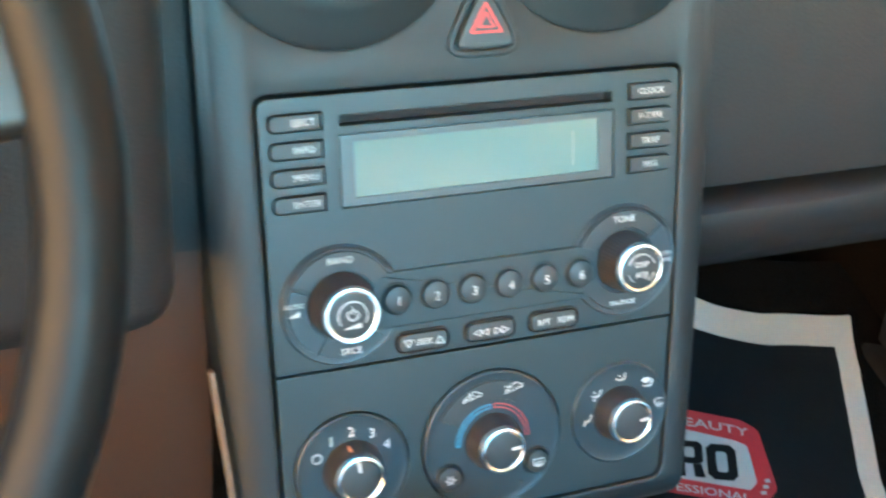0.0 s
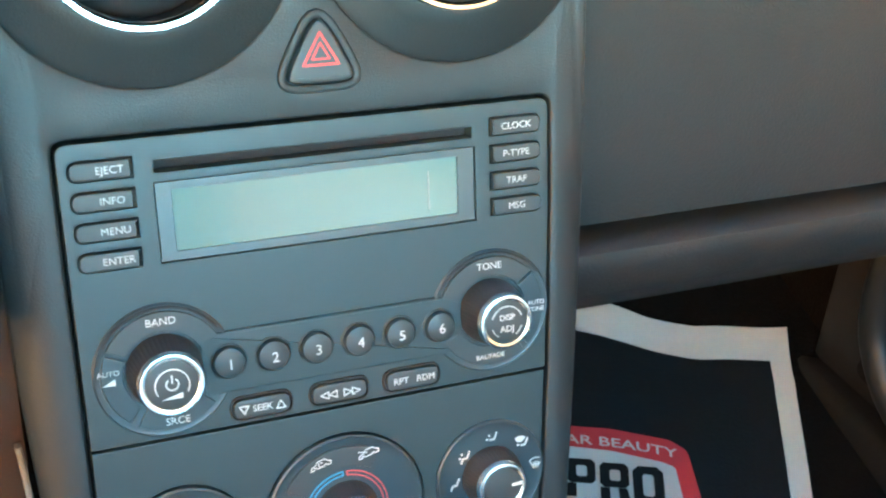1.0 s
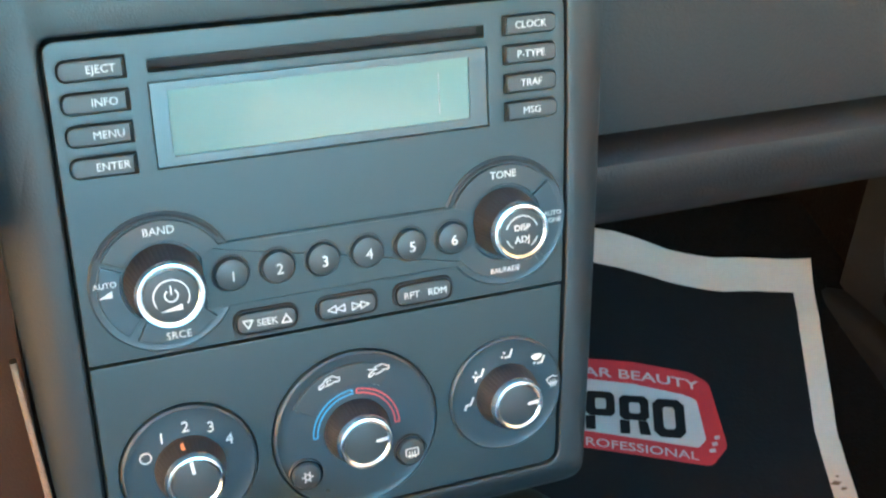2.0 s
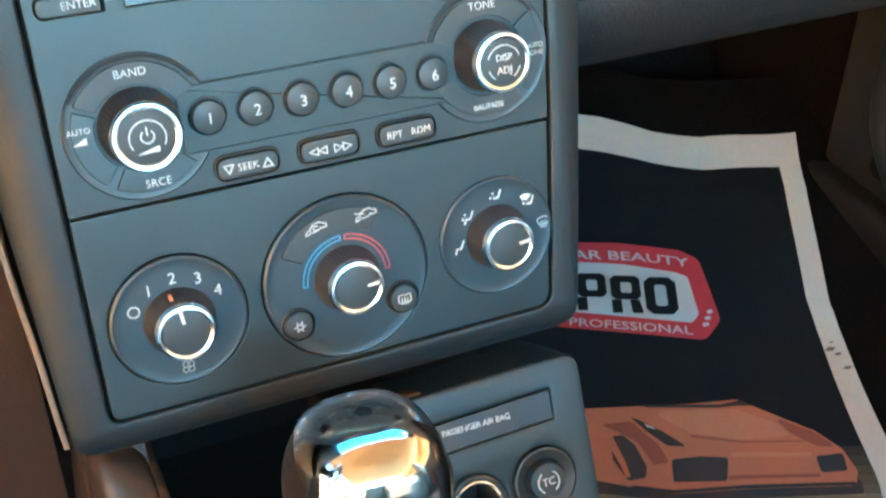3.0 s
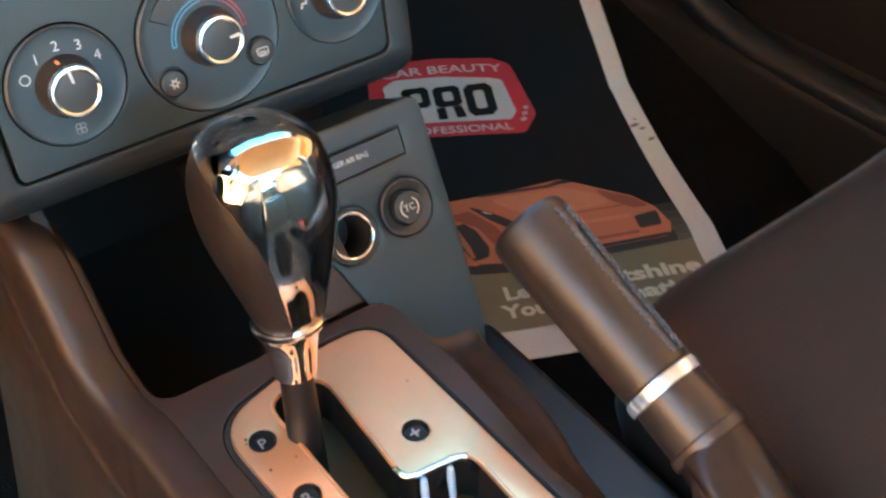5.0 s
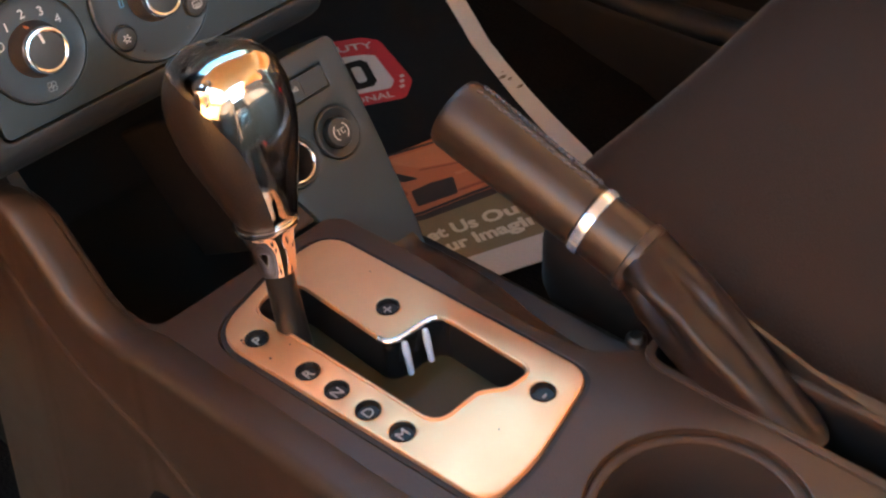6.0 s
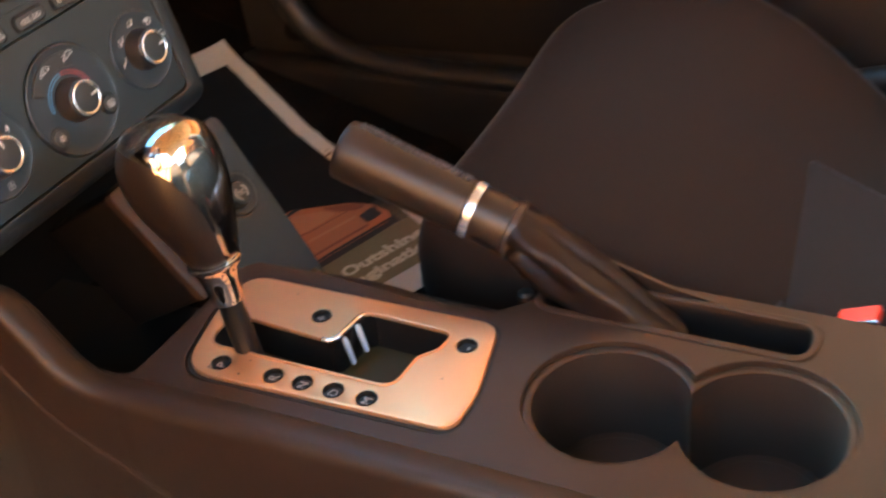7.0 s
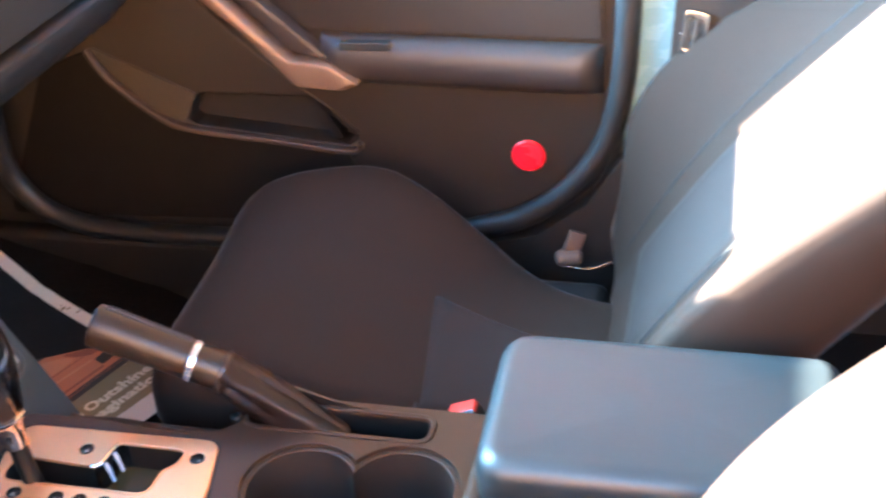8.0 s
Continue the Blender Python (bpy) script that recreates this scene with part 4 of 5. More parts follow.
# The open bin below the dash.
part("bin_floor", carry([(-0.112, TOP - 0.010), (-0.085, TOP - 0.05), (0.10, TOP - 0.055), (0.10, TOP - 0.065), (-0.10, TOP - 0.065)], -0.100, 0.034), BLACK, console)
part("bin_back", box(-0.11, 0.09, 0.15, 0.13, 0.11, 0.45), BLACK, console)
part("bin_wall", carry([(-0.112, 0.15), (-0.112, 0.262), (-0.085, 0.280), (-0.066, 0.305), (-0.050, 0.328), (-0.035, 0.342), (0.020, 0.405), (0.10, 0.405), (0.10, 0.15)], -0.1120, -0.1045), BLACK, console)
part("bin_ceiling", box(-0.125, -0.035, 0.388, 0.12, 0.11, 0.40), BLACK, console)
part("front_panel", box(-0.09, -0.622, 0.0, 0.098, -0.606, 0.36, 0.006), CONSOLE, console)

# ---- shift plate ----
shift_plate = thing("shift_plate", "silver-painted gear selector plate with round letter badges", "gear plate", pose(0.008, -0.0015, 0))
gate = rounded([(-0.0500, -0.1480), (-0.0475, -0.2965), (-0.0165, -0.2975), (-0.0040, -0.3080), (0.0140, -0.3100), (0.0156, -0.2380), (-0.0210, -0.2345), (-0.0165, -0.1460)], [0.015, 0.012, 0.012, 0.010, 0.010, 0.012, 0.009, 0.015], 8)
BADGES = (("P", -0.0645, -0.1710), ("R", -0.0638, -0.2140), ("N", -0.0634, -0.2370), ("D", -0.0630, -0.2610), ("M", -0.0625, -0.2860), ("+", 0.0020, -0.2110), ("-", 0.0055, -0.3245))
part("plate_gasket", slab(inset(plate_pts, -0.0033), [gate], TOP - 0.006, TOP - 0.0002), GAP, shift_plate)
part("plate", slab(plate_pts, [gate] + [circle(0.0068, 32, x, y) for w, x, y in BADGES], TOP - 0.004, TOP + 0.0030, 0.0016), PLATE, shift_plate, "silver painted plate")
bm = bmesh.new()
rings(bm, [[(x, y, z) for x, y in q] for q, z in ((inset(gate, 0.0001), TOP + 0.001), (inset(gate, 0.0004), TOP - 0.040))], False, True)
part("gate_well", bm, BLACK, shift_plate, "black gate under the lever")
part("gate_floor", prism(inset(gate, 0.0006), TOP - 0.038, TOP - 0.026), OLIVE, shift_plate, "olive brush seal under the lever")
part("gate_rim", slab(inset(gate, -0.0018), [inset(gate, 0.0003)], TOP + 0.001, TOP + 0.0040, 0.0009), PLATE, shift_plate, "raised rim of the gate")
jog = [p for p in gate if -0.256 < p[1] < -0.226 and p[0] > -0.03]
guide = bmesh.new()
rings(guide, [[(x, y - 0.0014 * a, TOP + z) for x, y in jog] for a, z in ((0.0, 0.0024), (0.7, 0.0018), (1.0, 0.000), (1.0, -0.027))], False, False, False)
bmesh.ops.solidify(guide, geom=guide.faces[:], thickness=0.001)
part("gate_guide", guide, GLOSSBLACK, shift_plate, "glossy black guide wall in the gate", angle=60)
# Two pale rods stand in for the highlights on the black guide.
for x, y in ((-0.0120, -0.2380), (0.0030, -0.2397)):
    part("gate_glint", lathe([(0.0004, -0.0205), (0.0018, -0.0195), (0.0023, -0.004), (0.0018, 0.0006), (0.0004, 0.0014)], 20), GUIDEGLINT, shift_plate, "pale rod in place of a highlight on the guide", pose(x, y, TOP, -20, 0, -24))
lip = sorted([p for p in gate if -0.262 < p[1] < -0.222 and p[0] > -0.03 and p[0] < 0.013], key=lambda p: p[0])
part("guide_lip", tube([Vector((x, y, TOP + 0.0028)) for x, y in lip], circle(0.0019, 10)), CHROME, shift_plate, "bright rounded lip of the gate")
for w, x, y in BADGES:
    badge = part("badge", lathe([(0.0067, -0.006), (0.0067, 0.0024), (0.0063, 0.0026), (0.0060, 0.0016), (0.0058, 0.0002), (0.0004, 0.0001)], 32), BLACK, shift_plate, "round black badge with a white letter", at(x, y, TOP))
    part("badge_ring", lathe([(0.0071, 0.0), (0.0071, 0.0032), (0.0068, 0.0033), (0.0066, 0.0028), (0.0066, 0.0)], 32), BLACK, badge, "", at(x, y, TOP))
    part("lettering", lettering(w, 0.0094 if w.isalpha() else 0.0125, at(x, y, TOP + 0.0003)), BADGEPRINT, badge)
for x, y, r in ((-0.0712, -0.1655, 0.0009), (-0.0722, -0.1682, 0.0005), (-0.0705, -0.1900, 0.0008), (-0.0560, -0.1900, 0.0005), (0.0180, -0.1800, 0.0005), (0.0100, -0.3280, 0.0005), (-0.0300, -0.3240, 0.0005)):
    part("dirt_speck", lathe([(r, 0.0), (r, 0.0002), (r * 0.2, 0.0004)], 8), INKDARK, shift_plate, "", at(x, y, TOP + 0.0029))

# ---- gear lever ----
LEVER = Matrix.Translation((-0.0370, -0.1830, 0.262))
AXIS = Vector((0.0040, 0.0125, 0.082)).normalized()
lever = thing("gear_lever", "gear lever with a chrome and black leather knob", "gear lever", LEVER @ Vector((0, 0, 1)).rotation_difference(AXIS).to_matrix().to_4x4())
part("shaft", lathe([(0.0095, -0.02), (0.0090, 0.03), (0.0082, 0.066)], 24), BLACK, lever)
part("collar", lathe([(0.0085, 0.0590), (0.0108, 0.0596), (0.0116, 0.0640), (0.0130, 0.0760), (0.0150, 0.0850), (0.0178, 0.0882), (0.0186, 0.0900), (0.0184, 0.0918), (0.0170, 0.0928), (0.010, 0.0930)], 48), CHROME, lever, "polished chrome collar")


def knob_ring(z, rx, ry, cx, cy, n=80):
    """One cross-section of the knob, a little squared."""
    out = []
    for k in range(n):
        a = 2 * math.pi * k / n
        c, s = math.cos(a), math.sin(a)
        g = (abs(c) ** 2.5 + abs(s) ** 2.5) ** (-1 / 2.5)
        out.append((cx + rx * c * g, cy + ry * s * g, z))
    return out


SECTIONS = ((0.0850, 0.0150, 0.0155, 0.0, 0.0), (0.0890, 0.0168, 0.0172, 0.0, 0.0), (0.098, 0.0195, 0.0195, 0.0, 0.001), (0.112, 0.0240, 0.0235, 0.0, 0.003), (0.128, 0.0290, 0.0275, 0.0005, 0.006), (0.142, 0.0315, 0.0300, 0.001, 0.008), (0.155, 0.0318, 0.0305, 0.001, 0.009), (0.166, 0.0298, 0.0292, 0.001, 0.009), (0.175, 0.0255, 0.0258, 0.001, 0.009), (0.181, 0.0190, 0.0200, 0.001, 0.009), (0.1845, 0.0110, 0.0120, 0.001, 0.009), (0.1855, 0.0020, 0.0020, 0.001, 0.009))
SECTIONS = [(0.0925 + (z - 0.085) * 0.985, *rest) for z, *rest in SECTIONS]
PROFILE = []
for k in range(len(SECTIONS) - 1):
    a, b, c, d = (SECTIONS[max(0, min(len(SECTIONS) - 1, k + i))] for i in (-1, 0, 1, 2))
    for q in (0.0, 0.2, 0.4, 0.6, 0.8):
        PROFILE.append(tuple(0.5 * (2 * b[i] + (c[i] - a[i]) * q + (2 * a[i] - 5 * b[i] + 4 * c[i] - d[i]) * q * q + (3 * b[i] - a[i] - 3 * c[i] + d[i]) * q ** 3) for i in range(5)))
PROFILE.append(SECTIONS[-1])
bm = bmesh.new()
rings(bm, [knob_ring(*s) for s in PROFILE])
knob = part("knob", bm, LEATHER, lever, "black leather grip", angle=60)
# The chrome shield over the top and down the rear of the knob.
shield, n = bmesh.new(), 80
grid = []
for z, rx, ry, cx, cy in PROFILE:
    w = radians(float(np.interp(z, (0.0925, 0.107, 0.132, 0.149, 0.165, 0.175, 0.1815, 0.1855), (44, 46, 50, 58, 72, 90, 128, 180))))
    row = []
    for k in range(n + 1):
        a = -math.pi / 2 + radians(24) + w * (2 * k / n - 1)
        c, s = math.cos(a), math.sin(a)
        g = (abs(c) ** 2.5 + abs(s) ** 2.5) ** (-1 / 2.5)
        e = 0.0011
        row.append((cx + (rx + e) * c * g, cy + (ry + e) * s * g, z + (0.0011 if z > 0.177 else 0.0)))
    grid.append(row)
vs = [[shield.verts.new(p) for p in row] for row in grid]
for a, b in zip(vs, vs[1:]):
    for k in range(n):
        shield.faces.new((a[k], a[k + 1], b[k + 1], b[k]))
bmesh.ops.solidify(shield, geom=shield.faces[:], thickness=0.0008)
part("chrome_shield", shield, CHROME, knob, "polished chrome cap and rear shield", angle=70)

# ---- handbrake ----
brake = thing("handbrake", "raised handbrake lever with black stitched leather grip", "handbrake")
P0, P1 = Vector((0.0875, -0.2055, 0.3725)), Vector((0.0940, -0.2975, 0.3345))
direction = (P1 - P0).normalized()
BR = Matrix.Translation(P0) @ Vector((0, 0, 1)).rotation_difference(direction).to_matrix().to_4x4()
length = (P1 - P0).length
grip = part("grip", lathe([(0.0004, -0.0040), (0.0185, -0.0040), (0.0201, -0.0034), (0.0208, -0.0022), (0.0212, 0.0010), (0.0213, 0.012), (0.0200, length * 0.5), (0.0192, length - 0.01), (0.0190, length - 0.004)], 48, squash=1.05), LEATHER, brake, "black leather grip with a stitched seam", BR)
part("release_button", lathe([(0.0100, 0.002), (0.0100, -0.0040), (0.0090, -0.0050), (0.0004, -0.0052)], 24), BLACK, grip, "", BR)
ring = part("chrome_band", lathe([(0.0188, length - 0.003), (0.0203, length - 0.0026), (0.0206, length + 0.0005), (0.0203, length + 0.0036), (0.0188, length + 0.004)], 48, squash=1.05), BAND, brake, "bright chrome band", BR)
part("neck", lathe([(0.0186, length + 0.003), (0.0190, length + 0.010), (0.0192, length + 0.028), (0.0186, length + 0.035)], 40, squash=1.05), LEATHER, brake, "black neck below the band", BR)
up_local = BR.to_3x3().inverted() @ Vector((0, 0, 1))
far_local = BR.to_3x3().inverted() @ Vector((0.3, 0, 0.95))
seam_at = math.atan2(far_local.y, far_local.x)
for k in range(22):
    z = 0.006 + k * (length - 0.016) / 21
    for s in (-1, 1):
        a = seam_at + s * 0.17
        part("stitch", box(-0.0010, -0.0016, -0.0020, 0.0014, 0.0016, 0.0020, 0.0006, 1), STITCH, grip, "", BR @ pose(0, 0, 0, 0, 0, math.degrees(a)) @ pose(float(np.interp(z, (0.0, 0.012, length * 0.5, length), (0.0212, 0.0214, 0.0201, 0.0192))) * 1.045, 0, z, 0, 0, 0) @ pose(0, 0, 0, 30 * s, 0, 0))
# Soft boot hanging from the neck, with pleats, running down into the slot.
part("boot_collar", lathe([(0.0188, length + 0.0285), (0.0204, length + 0.0295), (0.0208, length + 0.032), (0.0206, length + 0.0345), (0.0188, length + 0.036)], 40, squash=1.05), BOOT, brake, "sewn collar of the boot", BR)
CENTRE = P0 + direction * (length + 0.033)
side, over = Vector((-1, 0, 0)), Vector((-1, 0, 0)).cross(direction)
HEM = ((0.062, -0.385, 0.2800), (0.062, -0.432, 0.2740), (0.080, -0.452, 0.2660), (0.094, -0.438, 0.2720), (0.104, -0.390, 0.2810), (0.106, -0.350, 0.2800), (0.092, -0.336, 0.2790), (0.078, -0.346, 0.2800))
ring_n, rows_n = 144, 30
HEM = [(x + 0.008, y, z) for x, y, z in HEM]
hem = smooth_path([*HEM[-2:], *HEM, *HEM[:2]], 18)[36:36 + ring_n]
bm, loops = bmesh.new(), []
for k in range(rows_n + 1):
    q, loop = k / rows_n, []
    for j in range(ring_n):
        a = 2 * math.pi * j / ring_n
        outward = side * math.cos(a) + over * math.sin(a)
        p = (CENTRE + outward * 0.0203).lerp(hem[j], q ** 1.15)
        d = (math.degrees(a) + 120) % 360 - 120
        hollow = -0.020 * math.exp(-((d + 8 - 40 * (q - 0.3)) / 24) ** 2 - ((q - 0.34) / 0.20) ** 2)
        ridge = 0.0060 * math.exp(-((d - 36 - 34 * (q - 0.3)) / 20) ** 2) * math.sin(math.pi * min(1, q * 1.05)) ** 0.6
        crease = -0.0030 * math.exp(-((d - 76 - 14 * q) / 8) ** 2) * math.sin(math.pi * q)
        swell = 0.004 * math.sin(math.pi * min(1, q * 1.1)) * max(0.0, math.sin(a))
        crumple = 0.0006 * math.sin(9 * a + 14 * q) * math.sin(math.pi * q)
        loop.append(p + outward * (hollow + ridge + crease + swell + crumple))
    loops.append(loop)
rings(bm, loops, False, False)
bmesh.ops.solidify(bm, geom=bm.faces[:], thickness=0.0012)
part("boot", bm, BOOT, brake, "creased soft leather boot with one deep fold", angle=50)
part("boot_skirt", on_side(rounded([(-0.335, 0.316), (-0.372, 0.306), (-0.430, 0.288), (-0.482, 0.2785), (-0.482, 0.270), (-0.335, 0.270)], [0.004, 0.02, 0.06, 0.002, 0.002, 0.004]), 0.1085, 0.1115, 0.0003), LEATHER, brake, "flat far side of the boot")
part("trigger", box(0.004, -0.006, 0.048, 0.030, 0.006, 0.075, 0.004), BLACK, grip, "", BR @ pose(0, 0, 0, 0, 0, math.degrees(math.atan2(up_local.y, up_local.x)) + 180) @ pose(-0.008, 0, 0))

# ---- arm rest ----
arm = thing("arm_rest", "padded dark arm rest lid on the console box", "arm rest", pose(0, 0, 0))
part("storage_box", box(-0.080, -0.895, 0.0, 0.094, -0.628, 0.352, 0.012), CONSOLE, arm)


def pillow(pts, height, z0, edge, crown=0.0, steps=7, inner=10):
    """A padded slab: upright rim, rounded edge and a slightly raised middle."""
    bm, loops = bmesh.new(), []
    cx, cy = sum(p[0] for p in pts) / len(pts), sum(p[1] for p in pts) / len(pts)
    loops.append([(x, y, z0) for x, y in inset(pts, edge * 0.25)])
    loops.append([(x, y, z0 + edge * 0.25) for x, y in pts])
    for k in range(steps + 1):
        a = math.pi / 2 * k / steps
        loops.append([(x, y, z0 + height - edge + edge * math.sin(a)) for x, y in inset(pts, edge * (1 - math.cos(a)))])
    rim = inset(pts, edge)
    for k in range(1, inner):
        q = 1 - (k / inner)
        loops.append([(cx + (x - cx) * q, cy + (y - cy) * q, z0 + height + crown * (1 - q * q)) for x, y in rim])
    return rings(bm, loops)


part("lid", pillow(rounded([(-0.084, -0.616), (-0.082, -0.90), (0.098, -0.90), (0.100, -0.610)], [0.030, 0.03, 0.03, 0.034], 8), 0.050, 0.352, 0.018, 0.004), PADDING, arm, "padded lid with rounded edges", angle=60)

# ---- paper floor mat ----
paper = thing("paper_floor_mat", "printed paper floor mat with white border on the carpet", "floor mat")
ME1, ME2 = Vector((0.914, -0.407)), Vector((0.407, 0.914))
S0, S1, Q0, Q1 = 0.055, 0.440, 0.110, 0.634


def lay(s, q, lift=0.0):
    """A point of the mat: s along its lines of print, q up the sheet, which climbs the toe board and is creased."""
    side = max(0.0, min(1.0, (s - 0.33) / 0.10))
    head = max(0.0, min(1.0, (q - 0.54) / 0.06))
    bent = s + side * float(np.interp(q, (0.10, 0.19, 0.24, 0.30, 0.34, 0.385, 0.415, 0.46, 0.53, 0.60, 0.64), (0.034, 0.027, 0.026, 0.014, 0.0070, 0.0010, -0.0040, -0.0020, 0.0002, 0.0015, 0.0040)))
    up = q + head * float(np.interp(s, (0.055, 0.15, 0.233, 0.288, 0.341, 0.44), (0.045, 0.036, 0.021, 0.001, -0.007, 0.001)))
    p = ME1 * bent + ME2 * up
    t = max(0.0, up - 0.19)
    rise = 0.004 + 0.30 * (math.sqrt(t * t + 0.0009) - 0.03)
    crease = 0.0030 * math.exp(-((up - 0.408 - 0.05 * (s - 0.4)) / 0.012) ** 2) * side + 0.0022 * math.exp(-((up - 0.56) / 0.010) ** 2)
    wave = 0.0015 * math.sin(9 * s + 14 * q) + 0.0012 * math.sin(23 * q - 6 * s) + 0.0010 * math.sin(61 * s + 17 * q) * head
    return (p.x, p.y, rise + crease + wave + lift)


def printed(name, pts, mat, lift, label="", parent=paper, step=0.012):
    """A flat printed area that follows the sheet."""
    bm = bmesh.new()
    vs = [bm.verts.new((x, y, 0)) for x, y in pts]
    bm.faces.new(vs)
    for axis in (0, 1):
        lo, hi = min(p[axis] for p in pts), max(p[axis] for p in pts)
        n = max(1, int((hi - lo) / step))
        for k in range(1, n):
            co = [0, 0, 0]
            co[axis] = lo + (hi - lo) * k / n
            no = [0, 0, 0]
            no[axis] = 1
            bmesh.ops.bisect_plane(bm, geom=bm.verts[:] + bm.edges[:] + bm.faces[:], plane_co=co, plane_no=no)
    for v in bm.verts:
        v.co = lay(v.co.x, v.co.y, lift)
    ob = part(name, bm, mat, parent, label)
    return ob


part("sheet", sheet(lambda u, v, t: lay(S0 + (S1 - S0) * u, Q0 + (Q1 - Q0) * v, -t), 90, 110, 0.0008), PAPER, paper, "white paper sheet with a plain border")
black = printed("black_field", rrect(S0 + 0.025, 0.2262, S1 - 0.0225, Q1 - 0.0450, 0.001), INKBLACK, 0.0012, "black printed field")
band = printed("tan_band", rrect(S0 + 0.025, 0.1465, S1 - 0.0225, 0.2260, 0.001), INKTAN, 0.0012, "olive-tan printed band")
for k in range(5):
    # Printed dusk between the ground and the dark field, in steps.
    printed("dusk_strip", rrect(S0 + 0.025, 0.2262 + 0.009 * k, S1 - 0.0225, 0.2262 + 0.009 * (k + 1) - 0.0001, 0.0), DUSK[k], 0.0016, "", black)


def words(body, size, s, q, mat, lift, parent, width=0.0, bold=0.0, tilt=0.0, arch=0.0):
    """A printed line centred at s, q, drawn out to a given width, tilted and arched."""
    bm = lettering(body, size, Matrix.Identity(4), 0.0, 1.0, bold)
    xs = [v.co.x for v in bm.verts]
    g, mid = (width / (max(xs) - min(xs)) if width else 1.0), (max(xs) + min(xs)) / 2
    bmesh.ops.triangulate(bm, faces=bm.faces[:])
    for v in bm.verts:
        x = (v.co.x - mid) * g
        v.co = lay(s + x, q + v.co.y + tilt * x - arch * x * x, lift)
    return part("lettering", bm, mat, parent)


def block(outer, inner, extra, mat, lift, parent):
    """A heavy printed letter: a ring between two loops, and loose four-cornered pieces."""
    bm = bmesh.new()
    a, b = [[bm.verts.new(lay(x, y, lift)) for x, y in q] for q in (outer, inner)]
    for k in range(len(a)):
        n = (k + 1) % len(a)
        bm.faces.new((a[k], a[n], b[n], b[k]))
    for piece in extra:
        bm.faces.new([bm.verts.new(lay(x, y, lift)) for x, y in piece])
    return part("lettering", bm, mat, parent)


words("Let Us Outshine", 0.0240, 0.3290, 0.1930, INKCREAM, 0.0030, band, 0.1680, 0.040)
words("Your Imagination!", 0.0240, 0.3280, 0.1690, INKCREAM, 0.0030, band, 0.1830, 0.040)
badge_pts = rounded([(0.172, 0.3870), (0.312, 0.3745), (0.3285, 0.3960), (0.3170, 0.4660), (0.300, 0.4770), (0.2416, 0.4850), (0.186, 0.4850), (0.166, 0.474), (0.158, 0.41)], [0.012, 0.012, 0.012, 0.014, 0.02, 0.05, 0.014, 0.012, 0.012])
sign = printed("red_badge", badge_pts, INKRED, 0.0024, "red and white printed badge")
printed("white_field", rounded([(0.180, 0.4030), (0.301, 0.3915), (0.3085, 0.4010), (0.3030, 0.4440), (0.290, 0.4490), (0.2416, 0.4575), (0.192, 0.4600), (0.178, 0.452)], 0.006), INKGREY, 0.0036, "", sign)
words("CAR BEAUTY", 0.0150, 0.2430, 0.4660, INKGREY, 0.0046, sign, 0.1270, 0.012, -0.06, 0.9)
words("PROFESSIONAL", 0.0120, 0.2430, 0.3860, INKGREY, 0.0046, sign, 0.1140, 0.006, -0.075)
for k in range(3):
    printed("print_bar", rounded([(0.3105 + 0.0030 * k, 0.3865 + 0.007 * k), (0.3165 + 0.0025 * k, 0.3880 + 0.007 * k), (0.3160 + 0.0025 * k, 0.3918 + 0.007 * k), (0.3100 + 0.0030 * k, 0.3903 + 0.007 * k)], 0.0004, 2), INKGREY, 0.0046, "", sign)


def letter_loop(s, half, b, t, cut):
    """An eight-sided loop with cut corners."""
    return [(s - half + cut, b), (s + half - cut, b), (s + half, b + cut), (s + half, t - cut), (s + half - cut, t), (s - half + cut, t), (s - half, t - cut), (s - half, b + cut)]


block(letter_loop(0.2745, 0.0152, 0.3985, 0.4405, 0.0060), letter_loop(0.2745, 0.0056, 0.4075, 0.4315, 0.0022), [], INKBLACK, 0.0056, sign)
for c, legs in ((0.2415, True), (0.2090, False)):
    base = 0.3995 if legs else 0.4020
    extra = [[(c - 0.0142, base), (c - 0.0048, base), (c - 0.0048, base + 0.0148), (c - 0.0142, base + 0.0148)]]
    if legs:
        extra.append([(c + 0.0046, base), (c + 0.0150, base), (c + 0.0120, base + 0.0148), (c + 0.0030, base + 0.0148)])
    block(letter_loop(c, 0.0142, base + 0.0150, base + 0.0422, 0.0040), letter_loop(c + 0.0006, 0.0052, base + 0.0225, base + 0.0345, 0.0016), extra, INKBLACK, 0.0056, sign)
# The printed orange sports car.
car = printed("car_print", rounded([(0.150, 0.3030), (0.206, 0.3060), (0.2445, 0.3080), (0.2900, 0.3105), (0.3310, 0.3150), (0.3500, 0.3050), (0.3860, 0.2850), (0.4010, 0.2680), (0.4060, 0.2470), (0.4010, 0.2330), (0.3262, 0.2300), (0.2652, 0.2255), (0.2250, 0.2330), (0.150, 0.2480)], 0.006), INKORANGE, 0.0026, "orange sports car printed on the mat")
printed("windscreen", rounded([(0.2464, 0.3085), (0.3146, 0.3090), (0.3330, 0.3135), (0.3430, 0.3085), (0.3300, 0.3080), (0.3146, 0.3062), (0.2480, 0.3060)], 0.0006), INKDARK, 0.0036, "", car)
printed("bonnet_light", rounded([(0.2500, 0.3030), (0.3300, 0.3050), (0.3560, 0.2930), (0.3680, 0.2800), (0.3300, 0.2760), (0.2860, 0.2820)], 0.006), INKPEACH, 0.0030, "", car)
